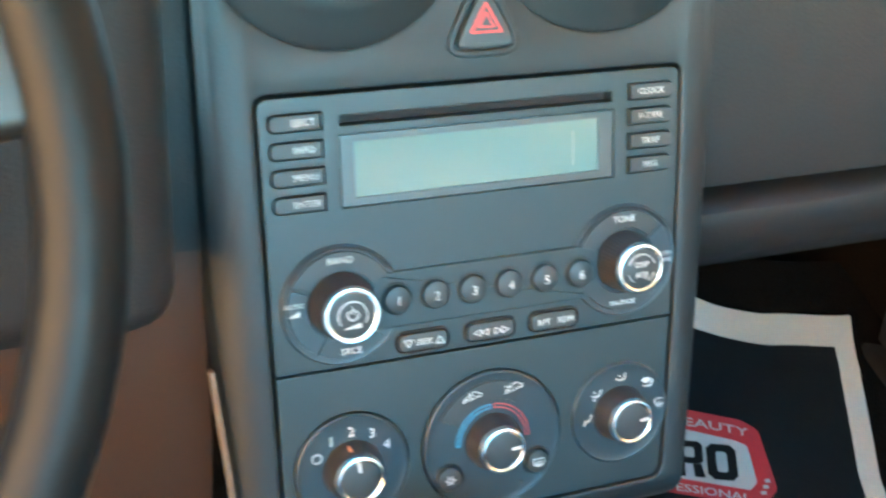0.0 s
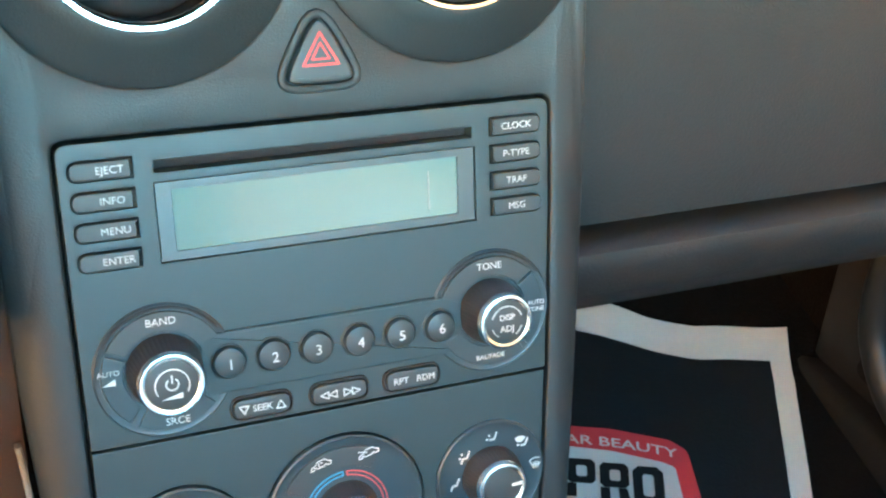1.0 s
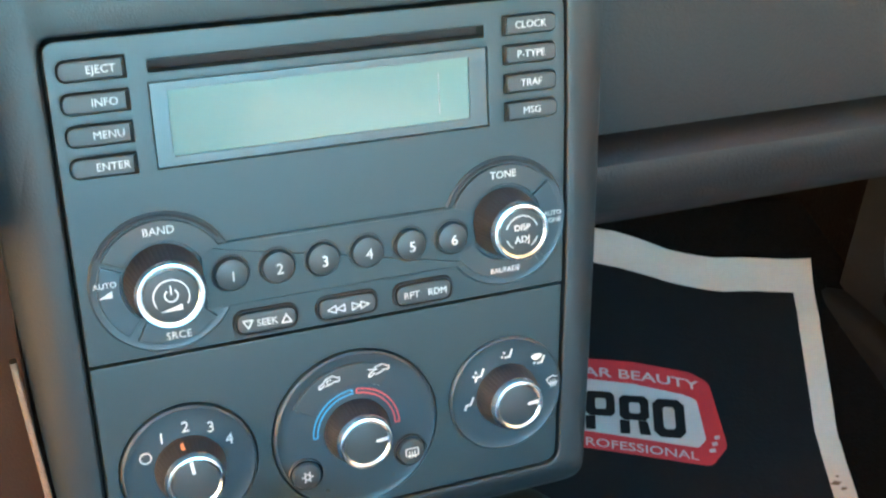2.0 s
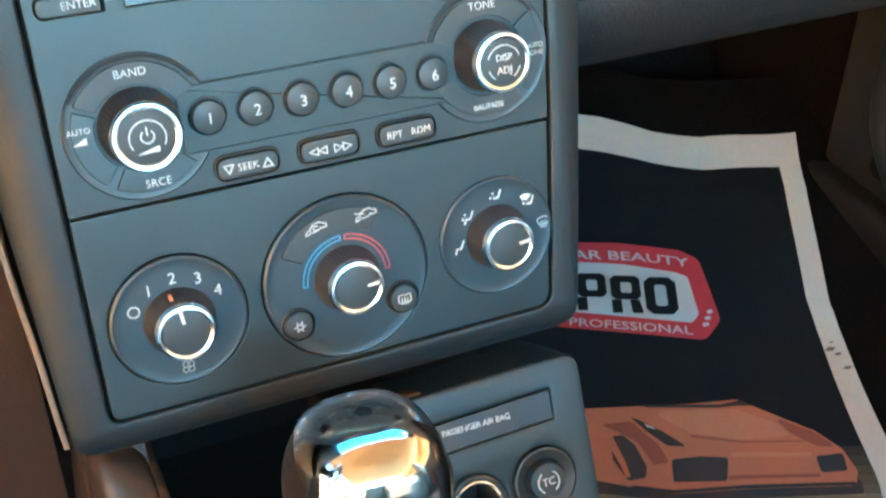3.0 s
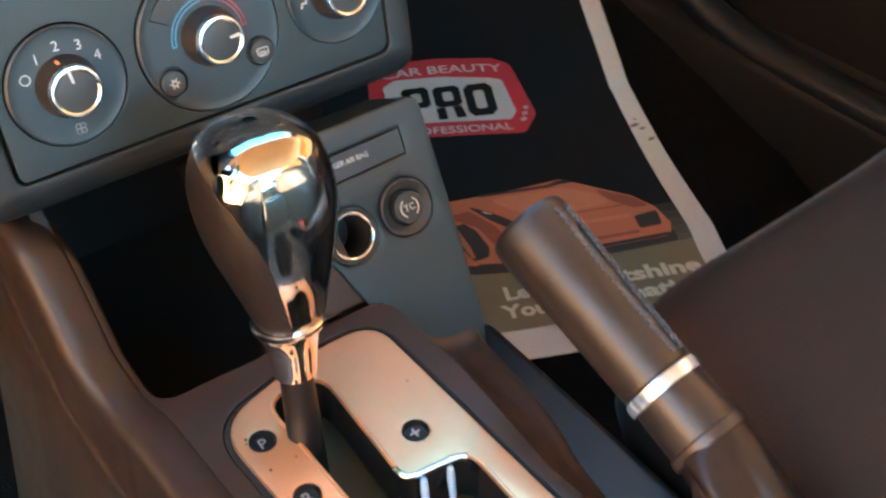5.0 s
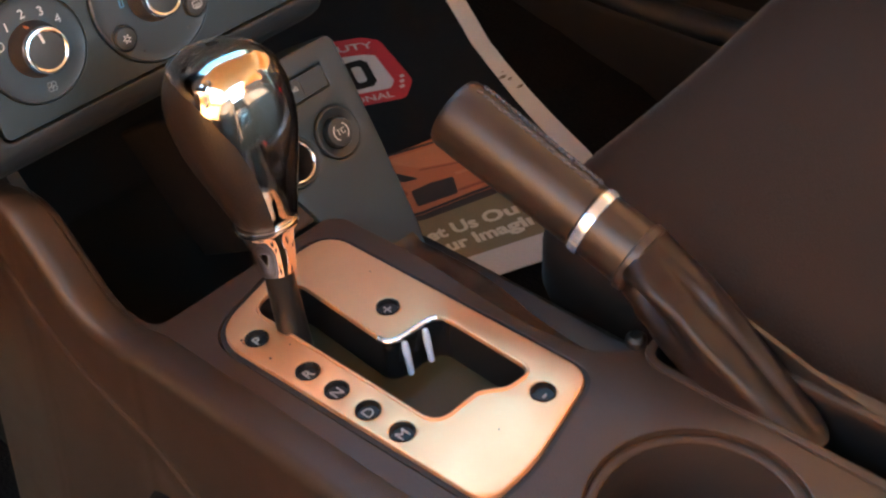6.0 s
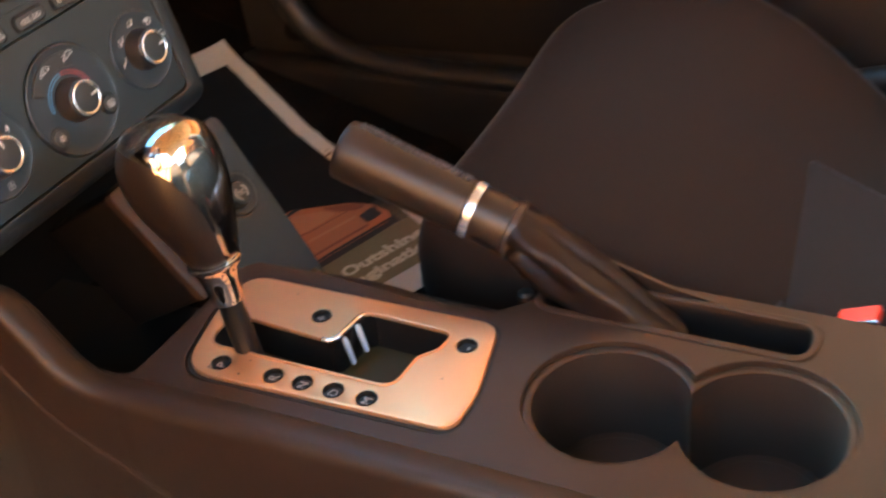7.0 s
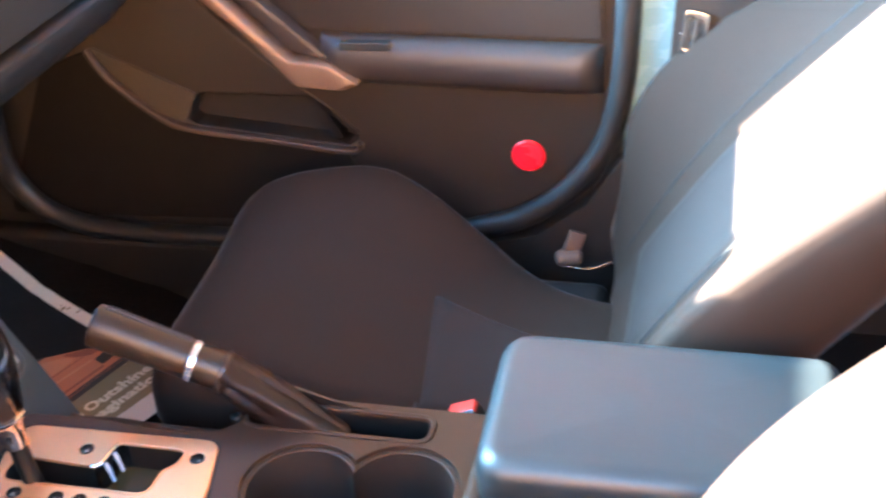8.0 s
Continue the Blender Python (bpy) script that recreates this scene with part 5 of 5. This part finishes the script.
printed("bonnet_shade", rounded([(0.3560, 0.2985), (0.3850, 0.2835), (0.3980, 0.2690), (0.3830, 0.2700), (0.3680, 0.2810)], 0.003), INKRUST, 0.0032, "", car)
printed("bonnet_crease", rounded([(0.2860, 0.2800), (0.3300, 0.2742), (0.3760, 0.2752), (0.3760, 0.2738), (0.3300, 0.2724), (0.2850, 0.2780)], 0.0005), INKRUST, 0.0036, "", car)
printed("side_shade", rounded([(0.206, 0.2900), (0.2340, 0.2930), (0.2560, 0.2720), (0.2640, 0.2540), (0.2500, 0.2520), (0.2380, 0.2740), (0.2200, 0.2840)], 0.003), INKRUST, 0.0032, "", car)
printed("car_lamp", rounded([(0.2330, 0.2975), (0.2420, 0.2940), (0.2620, 0.2830), (0.2810, 0.2690), (0.2640, 0.2700), (0.2500, 0.2810)], 0.0015), INKDARK, 0.0036, "", car)
printed("lamp_glint", rounded([(0.2450, 0.2905), (0.2530, 0.2870), (0.2560, 0.2845), (0.2480, 0.2868)], 0.0006), INKGREY, 0.0042, "", car)
printed("air_intake", rounded([(0.2663, 0.2570), (0.2900, 0.2600), (0.3152, 0.2589), (0.3110, 0.2370), (0.2650, 0.2358)], 0.003), INKDARK, 0.0036, "", car)
printed("air_intake", rounded([(0.3799, 0.2600), (0.4003, 0.2633), (0.3987, 0.2465), (0.3802, 0.2446)], 0.003), INKDARK, 0.0036, "", car)
printed("bumper_light", rounded([(0.3180, 0.2640), (0.3780, 0.2640), (0.3770, 0.2600), (0.3190, 0.2600)], 0.001), INKPEACH, 0.0032, "", car)
printed("bumper_crease", rounded([(0.3130, 0.2420), (0.3790, 0.2440), (0.3790, 0.2405), (0.3120, 0.2385)], 0.001), INKRUST, 0.0034, "", car)
printed("lip_line", rounded([(0.2300, 0.2330), (0.2652, 0.2285), (0.3262, 0.2330), (0.4010, 0.2360), (0.4010, 0.2325), (0.3262, 0.2295), (0.2652, 0.2250), (0.2280, 0.2290)], 0.0008), INKDARK, 0.0038, "", car)
printed("wheel_print", rounded([(0.2140, 0.2780), (0.2260, 0.2800), (0.2360, 0.2700), (0.2440, 0.2500), (0.2420, 0.2400), (0.2270, 0.2370), (0.2160, 0.2560)], 0.004), INKDARK, 0.0036, "", car)
printed("fender_edge", rounded([(0.2060, 0.2860), (0.2160, 0.2800), (0.2260, 0.2540), (0.2290, 0.2400), (0.2250, 0.2400), (0.2210, 0.2520), (0.2110, 0.2740), (0.2040, 0.2780)], 0.001), INKORANGE, 0.0042, "", car)
printed("car_shadow", rounded([(0.190, 0.2280), (0.2650, 0.2190), (0.3260, 0.2215), (0.4060, 0.2260), (0.4060, 0.2400), (0.3260, 0.2350), (0.2000, 0.2480)], 0.004), INKDARK, 0.0020, "", black)
# Crease stains on the border.
for c, q, r in ((0.4235, 0.3690, 0.0040), (0.4290, 0.3640, 0.0028), (0.4330, 0.3500, 0.0034), (0.4265, 0.3760, 0.0016)):
    printed("scuff", [(c + r * (1.3 * math.cos(a) + 0.4 * math.sin(3 * a)), q + r * 0.55 * math.sin(a + 0.4)) for a in [2 * math.pi * k / 11 for k in range(11)]], INKSCUFF, 0.0012)
structure("footrest", sheet(lambda u, v, t: (lambda p: (p[0], p[1], max(0.002, p[2] - 0.007) - t))(lay(-0.10 + 0.66 * u, 0.16 + 0.56 * v)), 30, 30, 0.012), CARPET, "dark carpet rising under the paper mat")

# ---- passenger seat ----


CROWN_Y = (-0.90, -0.70, -0.60, -0.55, -0.50, -0.46, -0.42, -0.38, -0.34, -0.30, -0.25, -0.200, -0.146, -0.090, -0.03)
CROWN_OUT = (0.150, 0.158, 0.172, 0.190, 0.218, 0.243, 0.265, 0.280, 0.287, 0.287, 0.282, 0.273, 0.257, 0.220, 0.155)
CROWN_MID = (0.196, 0.202, 0.207, 0.212, 0.221, 0.232, 0.246, 0.259, 0.269, 0.274, 0.273, 0.264, 0.246, 0.206, 0.140)


def cushion_top(x, y, cx):
    """The height of a seat cushion: a rounded front, a hump along the outer side and a flatter middle."""
    d = max(0.0, min(1.0, ((x - cx) / 0.24 - 0.05) / 0.75))
    d = d * d * (3 - 2 * d)
    out = sum(float(np.interp(y + e, CROWN_Y, CROWN_OUT)) for e in (-0.02, 0.0, 0.02)) / 3
    mid = sum(float(np.interp(y + e, CROWN_Y, CROWN_MID)) for e in (-0.02, 0.0, 0.02)) / 3
    return mid + (out - mid) * d + 0.010 * max(0.0, (cx - x) / 0.24) ** 2


def seat(name, cx, y0, drop, lift, recline, inner, outer, label, group):
    st = thing(name, label, "car seat", pose(0, y0, -drop), group)
    out = dense(rounded([(cx - 0.235, -0.168), (cx + 0.235, -0.128), (cx + 0.262, -0.34), (cx + 0.185, -0.52), (cx + 0.105, -0.65), (cx + 0.105, -0.82), (cx - 0.235, -0.82), (cx - 0.245, -0.45)], [0.12, 0.15, 0.16, 0.14, 0.12, 0.04, 0.05, 0.3], 12), 0.02)
    bm, loops = bmesh.new(), []
    loops.append([(x, y, 0.075) for x, y in inset(out, 0.030)])
    edge = 0.055
    for k in range(10):
        a = math.pi / 2 * k / 9
        loops.append([(x, y, cushion_top(x, y, cx) - edge * 1.25 * (1 - math.sin(a)) - (0.02 if k == 0 else 0)) for x, y in inset(out, edge * (1 - math.cos(a)))])
    rim, my = inset(out, edge), -0.45
    for k in range(1, 14):
        q = 1 - k / 14
        loops.append([(cx + (x - cx) * q, my + (y - my) * q, cushion_top(cx + (x - cx) * q, my + (y - my) * q, cx)) for x, y in rim])
    rings(bm, loops)
    part("cushion", bm, FABRIC, st, "brown-black woven cushion", angle=70)
    # The sewn insert, a little proud, with a seam groove round it.
    x0, x1, ya, yb = cx - 0.212, cx + 0.007, -0.492, -0.79

    def pad(u, v, t):
        e = min(u, 1 - u, v, 1 - v)
        g = min(1.0, e / 0.05)
        x = x0 + (x1 - 0.105 * v - x0) * u
        y = (ya + 0.034 * u) * (1 - v) + yb * v
        return (x, y, cushion_top(x, y, cx) + 0.0115 * math.sqrt(g) - 0.005 - t)

    part("cushion_insert", sheet(pad, 30, 30, 0.01), INSERT, st, "sewn rectangular insert of coarser cloth", angle=60)
    for u0, u1, v0, v1 in ((0, 1, 0, 0), (1, 1, 0, 1), (0, 0, 0, 1)):
        line = [pad(u0 + (u1 - u0) * k / 16, v0 + (v1 - v0) * k / 16, -0.0016) for k in range(17)]
        part("piping", tube(line, circle(0.0028, 8)), GAP, st, "dark sewn seam")
    part("seat_base", box(cx - 0.19, -0.66, 0.02, cx + 0.14, -0.20, 0.18, 0.02), BLACK, st)
    # Backrest, built upright and then leaned back.
    m = pose(cx, -0.665 if recline > 30 else -0.720, 0.190 + lift, recline, 0, 0)
    w = 0.262

    def front(x, z):
        d = abs(x) / w
        bol = (outer if x > 0 else inner) * max(0, (d - 0.46) / 0.54) ** 1.5 * math.exp(-((z - 0.20) / 0.26) ** 2) * min(1.0, 0.6 + 3.4 * z)
        return bol + 0.020 * math.sin(math.pi * min(1, z / 0.55))

    def half_width(z):
        return w * (1 - 0.16 * max(0, (z - 0.28) / 0.36) ** 2 - 0.05 * max(0, (0.12 - z) / 0.12))

    bm, loops, nz = bmesh.new(), [], 30
    for k in range(nz + 1):
        z = 0.62 * k / nz
        close = 1.0 if k < nz - 3 else math.sqrt(max(0.02, 1 - ((k - nz + 3) / 3.0) ** 2))
        hw, loop = half_width(z) * (0.6 + 0.4 * close), []
        for j in range(33):
            q = -1 + 2 * j / 32
            x = hw * math.sin(q * math.pi / 2)
            round_off = 0.050 * (1 - math.sqrt(max(0, 1 - max(0, (abs(q) - 0.55) / 0.45) ** 2)))
            loop.append((x, (front(x, z) - round_off) * close, z))
        for j in range(1, 16):
            q = 1 - 2 * j / 16
            x = hw * math.sin(q * math.pi / 2)
            loop.append((x, -0.095 * close * math.sqrt(max(0.0, 1 - (x / hw) ** 4)) - 0.01, z))
        loops.append(loop)
    rings(bm, loops)
    back = part("backrest", bm, FABRIC, st, "reclined backrest with side bolsters", m, 70)

    def back_pad(u, v, t):
        e = min(u, 1 - u, v, 1 - v)
        g = min(1.0, e / 0.06)
        x, z = (-0.115 + 0.23 * u), 0.05 + 0.46 * v
        return (x, front(x, z) + 0.006 * math.sqrt(g) - 0.003 - t, z)

    part("back_insert", sheet(back_pad, 20, 40, 0.012), INSERT, back, "sewn centre panel", m, 60)
    for sx in (-1, 1):
        part("back_seam", tube([(sx * 0.150, front(0.150, z) + 0.0004, z) for z in np.linspace(0.03, 0.50, 26)], circle(0.0012, 6), up=(0, 1, 0)), GAP, back, "", m)
    return st


seat("passenger_seat", 0.385, 0.0, 0.0, 0.0, 38, 0.050, 0.112, "brown-black cloth passenger seat with reclined backrest", "front seats")
seat("driver_seat", -0.395, -0.03, 0.06, 0.095, 27, 0.070, 0.062, "brown-black cloth driver seat in bright sun", "front seats")

# ---- belt buckle ----
buckle = thing("belt_buckle", "seat belt buckle with a red release button", "belt buckle", pose(0.1440, -0.5525, 0.262, -22, 0, 0))
part("housing", box(-0.013, -0.016, -0.075, 0.013, 0.016, 0.0, 0.005), BLACK, buckle)
part("release_button", box(-0.010, -0.0145, -0.006, 0.010, 0.0145, 0.0042, 0.003), BUCKLERED, buckle, "bright red release button")
part("tongue_slot", box(-0.0105, -0.0155, -0.004, -0.0085, 0.0155, 0.0046, 0.0006, 1), SATIN, buckle)

# ---- passenger door ----
door = thing("passenger_door", "dark brown plastic passenger door, closed, with red reflector", "car door", pose(0, 0.008, 0.001))
DX = 0.680


POCKET = rounded([(-0.063, 0.346), (-0.036, 0.306), (-0.050, 0.297), (-0.278, 0.274), (-0.296, 0.286), (-0.226, 0.347)], [0.010, 0.008, 0.010, 0.006, 0.006, 0.010])
GROOVE = rounded([(-0.066, 0.505), (-0.125, 0.442), (-0.214, 0.361), (-0.226, 0.371), (-0.134, 0.458), (-0.080, 0.512)], 0.003)
skin = rounded([(0.36, 0.06), (0.36, 0.60), (-0.645, 0.62), (-0.72, 0.40), (-0.70, 0.28), (-0.64, 0.19), (-0.54, 0.11), (-0.40, 0.06)], [0.02, 0.02, 0.03, 0.1, 0.06, 0.06, 0.06, 0.05])
part("door_skin", on_side(skin, DX, DX + 0.045, 0.004, [POCKET, GROOVE]), DOORSOFT, door, "grained plastic inner panel")
part("pocket_back", on_side(inset(POCKET, -0.01), DX + 0.036, DX + 0.044), GAP, door)
part("pocket_fin", on_side(rounded([(-0.226, 0.345), (-0.240, 0.345), (-0.270, 0.280), (-0.256, 0.279)], 0.003), DX + 0.008, DX + 0.040), BLACK, door)
part("pocket_strut", on_side(rounded([(-0.205, 0.371), (-0.214, 0.361), (-0.290, 0.291), (-0.300, 0.294), (-0.262, 0.330)], 0.003), DX - 0.003, DX + 0.010, 0.0015), BLACK, door, "dark diagonal strut beside the map pocket")
part("pocket_lip", tube([(DX - 0.004, y, z) for y, z in (tuple(p)[:2] for p in smooth_path([(0.098, 0.411, 0), (0.070, 0.366, 0), (0.006, 0.312, 0), (-0.042, 0.293, 0), (-0.166, 0.280, 0), (-0.280, 0.268, 0), (-0.298, 0.280, 0)], 6))], rounded([(-0.008, -0.0045), (0.008, -0.0045), (0.008, 0.0035), (-0.008, 0.0035)], 0.003)), LIPTRIM, door, "rounded lip of the map pocket")
# Footwell shade is put into this panel's colour.
part("lower_panel", on_side(rounded([(0.30, 0.13), (0.18, 0.38), (0.10, 0.408), (0.066, 0.356), (0.004, 0.306), (-0.044, 0.290), (-0.285, 0.264), (-0.30, 0.15)], 0.015), DX - 0.006, DX + 0.002, 0.003), SHADEDPLASTIC, door, "lower door panel, darkened for footwell shade")
part("cloth_panel", on_side(rounded([(0.098, 0.416), (0.064, 0.368), (0.004, 0.315), (-0.034, 0.300), (-0.060, 0.346)], [0.004, 0.03, 0.03, 0.004, 0.004]), DX - 0.004, DX + 0.003, 0.002), CLOTHTRIM, door, "olive cloth inlay")


def bolster(u, v, t):
    """The padded arm rest along the door."""
    y, a = -0.262 - 0.378 * u, math.pi * (v - 0.5)
    end = min(1.0, (1 - u) / 0.06, 0.35 + u / 0.08)
    z = 0.411 - 0.010 * u + 0.034 * math.sin(a)
    return (DX - (0.030 * math.cos(a) ** 0.7 if abs(v - 0.5) < 0.499 else 0.0) * math.sqrt(max(0.05, end)) - t * -0.004, y, z)


part("door_arm_rest", sheet(bolster, 40, 16, 1.0), GREYVINYL, door, "padded door arm rest", angle=60)
part("switch_plate", on_side(rrect(-0.362, 0.4285, -0.292, 0.4400, 0.003), DX - 0.029, DX - 0.010, 0.002), BUTTON, door)
part("door_seam", tube([(DX - 0.002, y, 0.372 - 0.02 * (-y - 0.3)) for y in (-0.31, -0.42, -0.53, -0.635)], circle(0.0022, 8)), BLACK, door, "dark seam below the door arm rest")
part("upper_panel", on_side(rounded([(-0.236, 0.449), (-0.640, 0.440), (-0.635, 0.60), (-0.12, 0.60)], 0.010), DX - 0.006, DX + 0.002, 0.003), DOORSOFT, door, "smooth upper door panel")
part("pull_grip", on_side(rounded([(-0.120, 0.530), (-0.215, 0.425), (-0.284, 0.408), (-0.235, 0.450), (-0.145, 0.530)], [0.004, 0.02, 0.006, 0.05, 0.004]), DX - 0.026, DX - 0.004, 0.006), GREYVINYL, door, "grey grip of the pull handle")
pull = rounded([(-0.068, 0.530), (-0.159, 0.454), (-0.228, 0.377), (-0.290, 0.373), (-0.317, 0.383), (-0.278, 0.411), (-0.222, 0.415), (-0.180, 0.455), (-0.105, 0.530)], [0.004, 0.08, 0.014, 0.010, 0.003, 0.010, 0.02, 0.08, 0.004])
part("pull_handle", on_side(pull, DX - 0.040, DX - 0.012, 0.006), DOORTRIM, door, "metallic bronze pull handle")
part("pull_recess", on_side(inset(GROOVE, -0.006), DX + 0.030, DX + 0.044), GAP, door, "dark recess beside the pull handle")
refl = part("reflector", lathe([(0.0232, -0.004), (0.0232, 0.003), (0.0215, 0.0050), (0.010, 0.0062), (0.0005, 0.0064)], 40), REFLECTOR, door, "round bright red reflector", Matrix.Translation((DX, -0.537, 0.270)) @ pose(0, 0, 0, 0, -90, 0))
part("reflector_ridge", lathe([(0.0180, 0.004), (0.0178, 0.0064), (0.0160, 0.0066), (0.0158, 0.004)], 32), REFLECTOR, refl, "", Matrix.Translation((DX, -0.537, 0.270)) @ pose(0, 0, 0, 0, -90, 0))

# ---- door opening: seal, sill, painted jamb ----
seal_path = smooth_path([(0.655, -0.668, 0.62), (0.655, -0.664, 0.46), (0.655, -0.655, 0.37), (0.655, -0.634, 0.300), (0.652, -0.588, 0.236), (0.655, -0.528, 0.190), (0.658, -0.465, 0.166), (0.662, -0.36, 0.140), (0.665, -0.10, 0.118), (0.665, 0.12, 0.118), (0.662, 0.215, 0.140), (0.658, 0.262, 0.185), (0.655, 0.278, 0.240), (0.655, 0.275, 0.33), (0.655, 0.26, 0.46)], 8)
structure("trim_seal", tube(seal_path, circle(0.0165, 16), up=(1, 0, 0)), SEAL, "black rubber seal round the door opening")
structure("trim_sill", box(0.650, -0.72, -0.04, 0.76, 0.40, 0.112, 0.014), SILL, "dark brown plastic sill trim below the passenger door")
structure("trim_jamb", carry([(-0.660, 0.28), (-0.668, 0.64), (-0.730, 0.64), (-0.716, 0.42), (-0.684, 0.30)], 0.654, 0.70), PAINT, "blue-green painted door jamb")
structure("trim_pillar", carry([(-0.44, -0.04), (-0.44, 0.140), (-0.545, 0.168), (-0.612, 0.220), (-0.655, 0.285), (-0.686, 0.320), (-0.716, 0.42), (-0.732, 0.62), (-0.90, 0.62), (-0.90, -0.04)], 0.640, 0.672), DOORSOFT, "brown plastic lower pillar trim")
anchor = thing("belt_anchor", "seat belt anchor with pale plastic cover beside the sill", "belt anchor", pose(0.604, -0.590, 0.164, 0, 0, 12))
part("cover", box(-0.012, -0.022, -0.018, 0.012, 0.016, 0.004, 0.010, 4), ANCHOR, anchor, "pale brown plastic cover")
part("tab", tube(smooth_path([(0.004, -0.004, -0.010), (0.006, -0.012, 0.010), (0.010, -0.018, 0.026)], 5), rrect(-0.010, -0.005, 0.013, 0.005, 0.004), up=(1, 0, 0)), ANCHOR, anchor)
part("bracket", tube(smooth_path([(-0.004, 0.004, -0.016), (-0.006, -0.03, -0.022), (0.0, -0.060, -0.018)], 5), rrect(-0.003, -0.0012, 0.003, 0.0012, 0.001)), SATIN, anchor, "bright metal bracket")
guide = thing("belt_guide", "bright metal seat belt guide on the pillar", "belt guide", pose(0, 0, 0.018))
bars = [rounded([(-0.7395, 0.432), (-0.7335, 0.434), (-0.7385, 0.474), (-0.7445, 0.472)], 0.002), rounded([(-0.7520, 0.430), (-0.7460, 0.432), (-0.7510, 0.470), (-0.7570, 0.468)], 0.002)]
part("loop", on_side(rounded([(-0.758, 0.420), (-0.726, 0.426), (-0.734, 0.484), (-0.764, 0.478)], 0.007), 0.630, 0.637, 0.002, bars), SATIN, guide)
for b in bars:
    part("roller", on_side(inset(b, 0.0012), 0.632, 0.636, 0.001), CHROME, guide)
belt = thing("seat_belt", "dark seat belt webbing on the pillar", "seat belt", pose(0, 0, 0))
part("webbing", tube(smooth_path([(0.640, -0.820, 1.05), (0.636, -0.800, 0.60), (0.636, -0.792, 0.46), (0.634, -0.75, 0.25), (0.630, -0.68, 0.16)], 6), rrect(-0.023, -0.0006, 0.023, 0.0006, 0.0004), up=(1, 0, 0)), SEAL, belt)

# ---- steering wheel ----
wheel = thing("steering_wheel", "black leather steering wheel with bright rim highlight", "steering wheel", pose(-0.389, -0.215, 0.700, 68, 0, 0))
part("rim", tube([(0.186 * math.cos(2 * math.pi * k / 72), 0.186 * math.sin(2 * math.pi * k / 72), 0) for k in range(72)], circle(0.0120, 24), up=(0, 0, 1), closed=True), WHEELRIM, wheel, "smooth leather rim")
part("hub", pillow(rounded([(-0.075, -0.06), (0.075, -0.06), (0.085, 0.055), (-0.085, 0.055)], 0.03), 0.05, -0.035, 0.02, 0.004), BLACK, wheel)
for a in (8, 172, 270):
    part("spoke", box(0.06, -0.019, -0.012, 0.180, 0.019, 0.006, 0.006), SATIN if a == 270 else BLACK, wheel, "", pose(0, 0, 0, 0, 0, a))
part("column", lathe([(0.05, -0.20), (0.055, -0.06), (0.05, -0.035), (0.02, -0.035)], 32), BLACK, wheel)
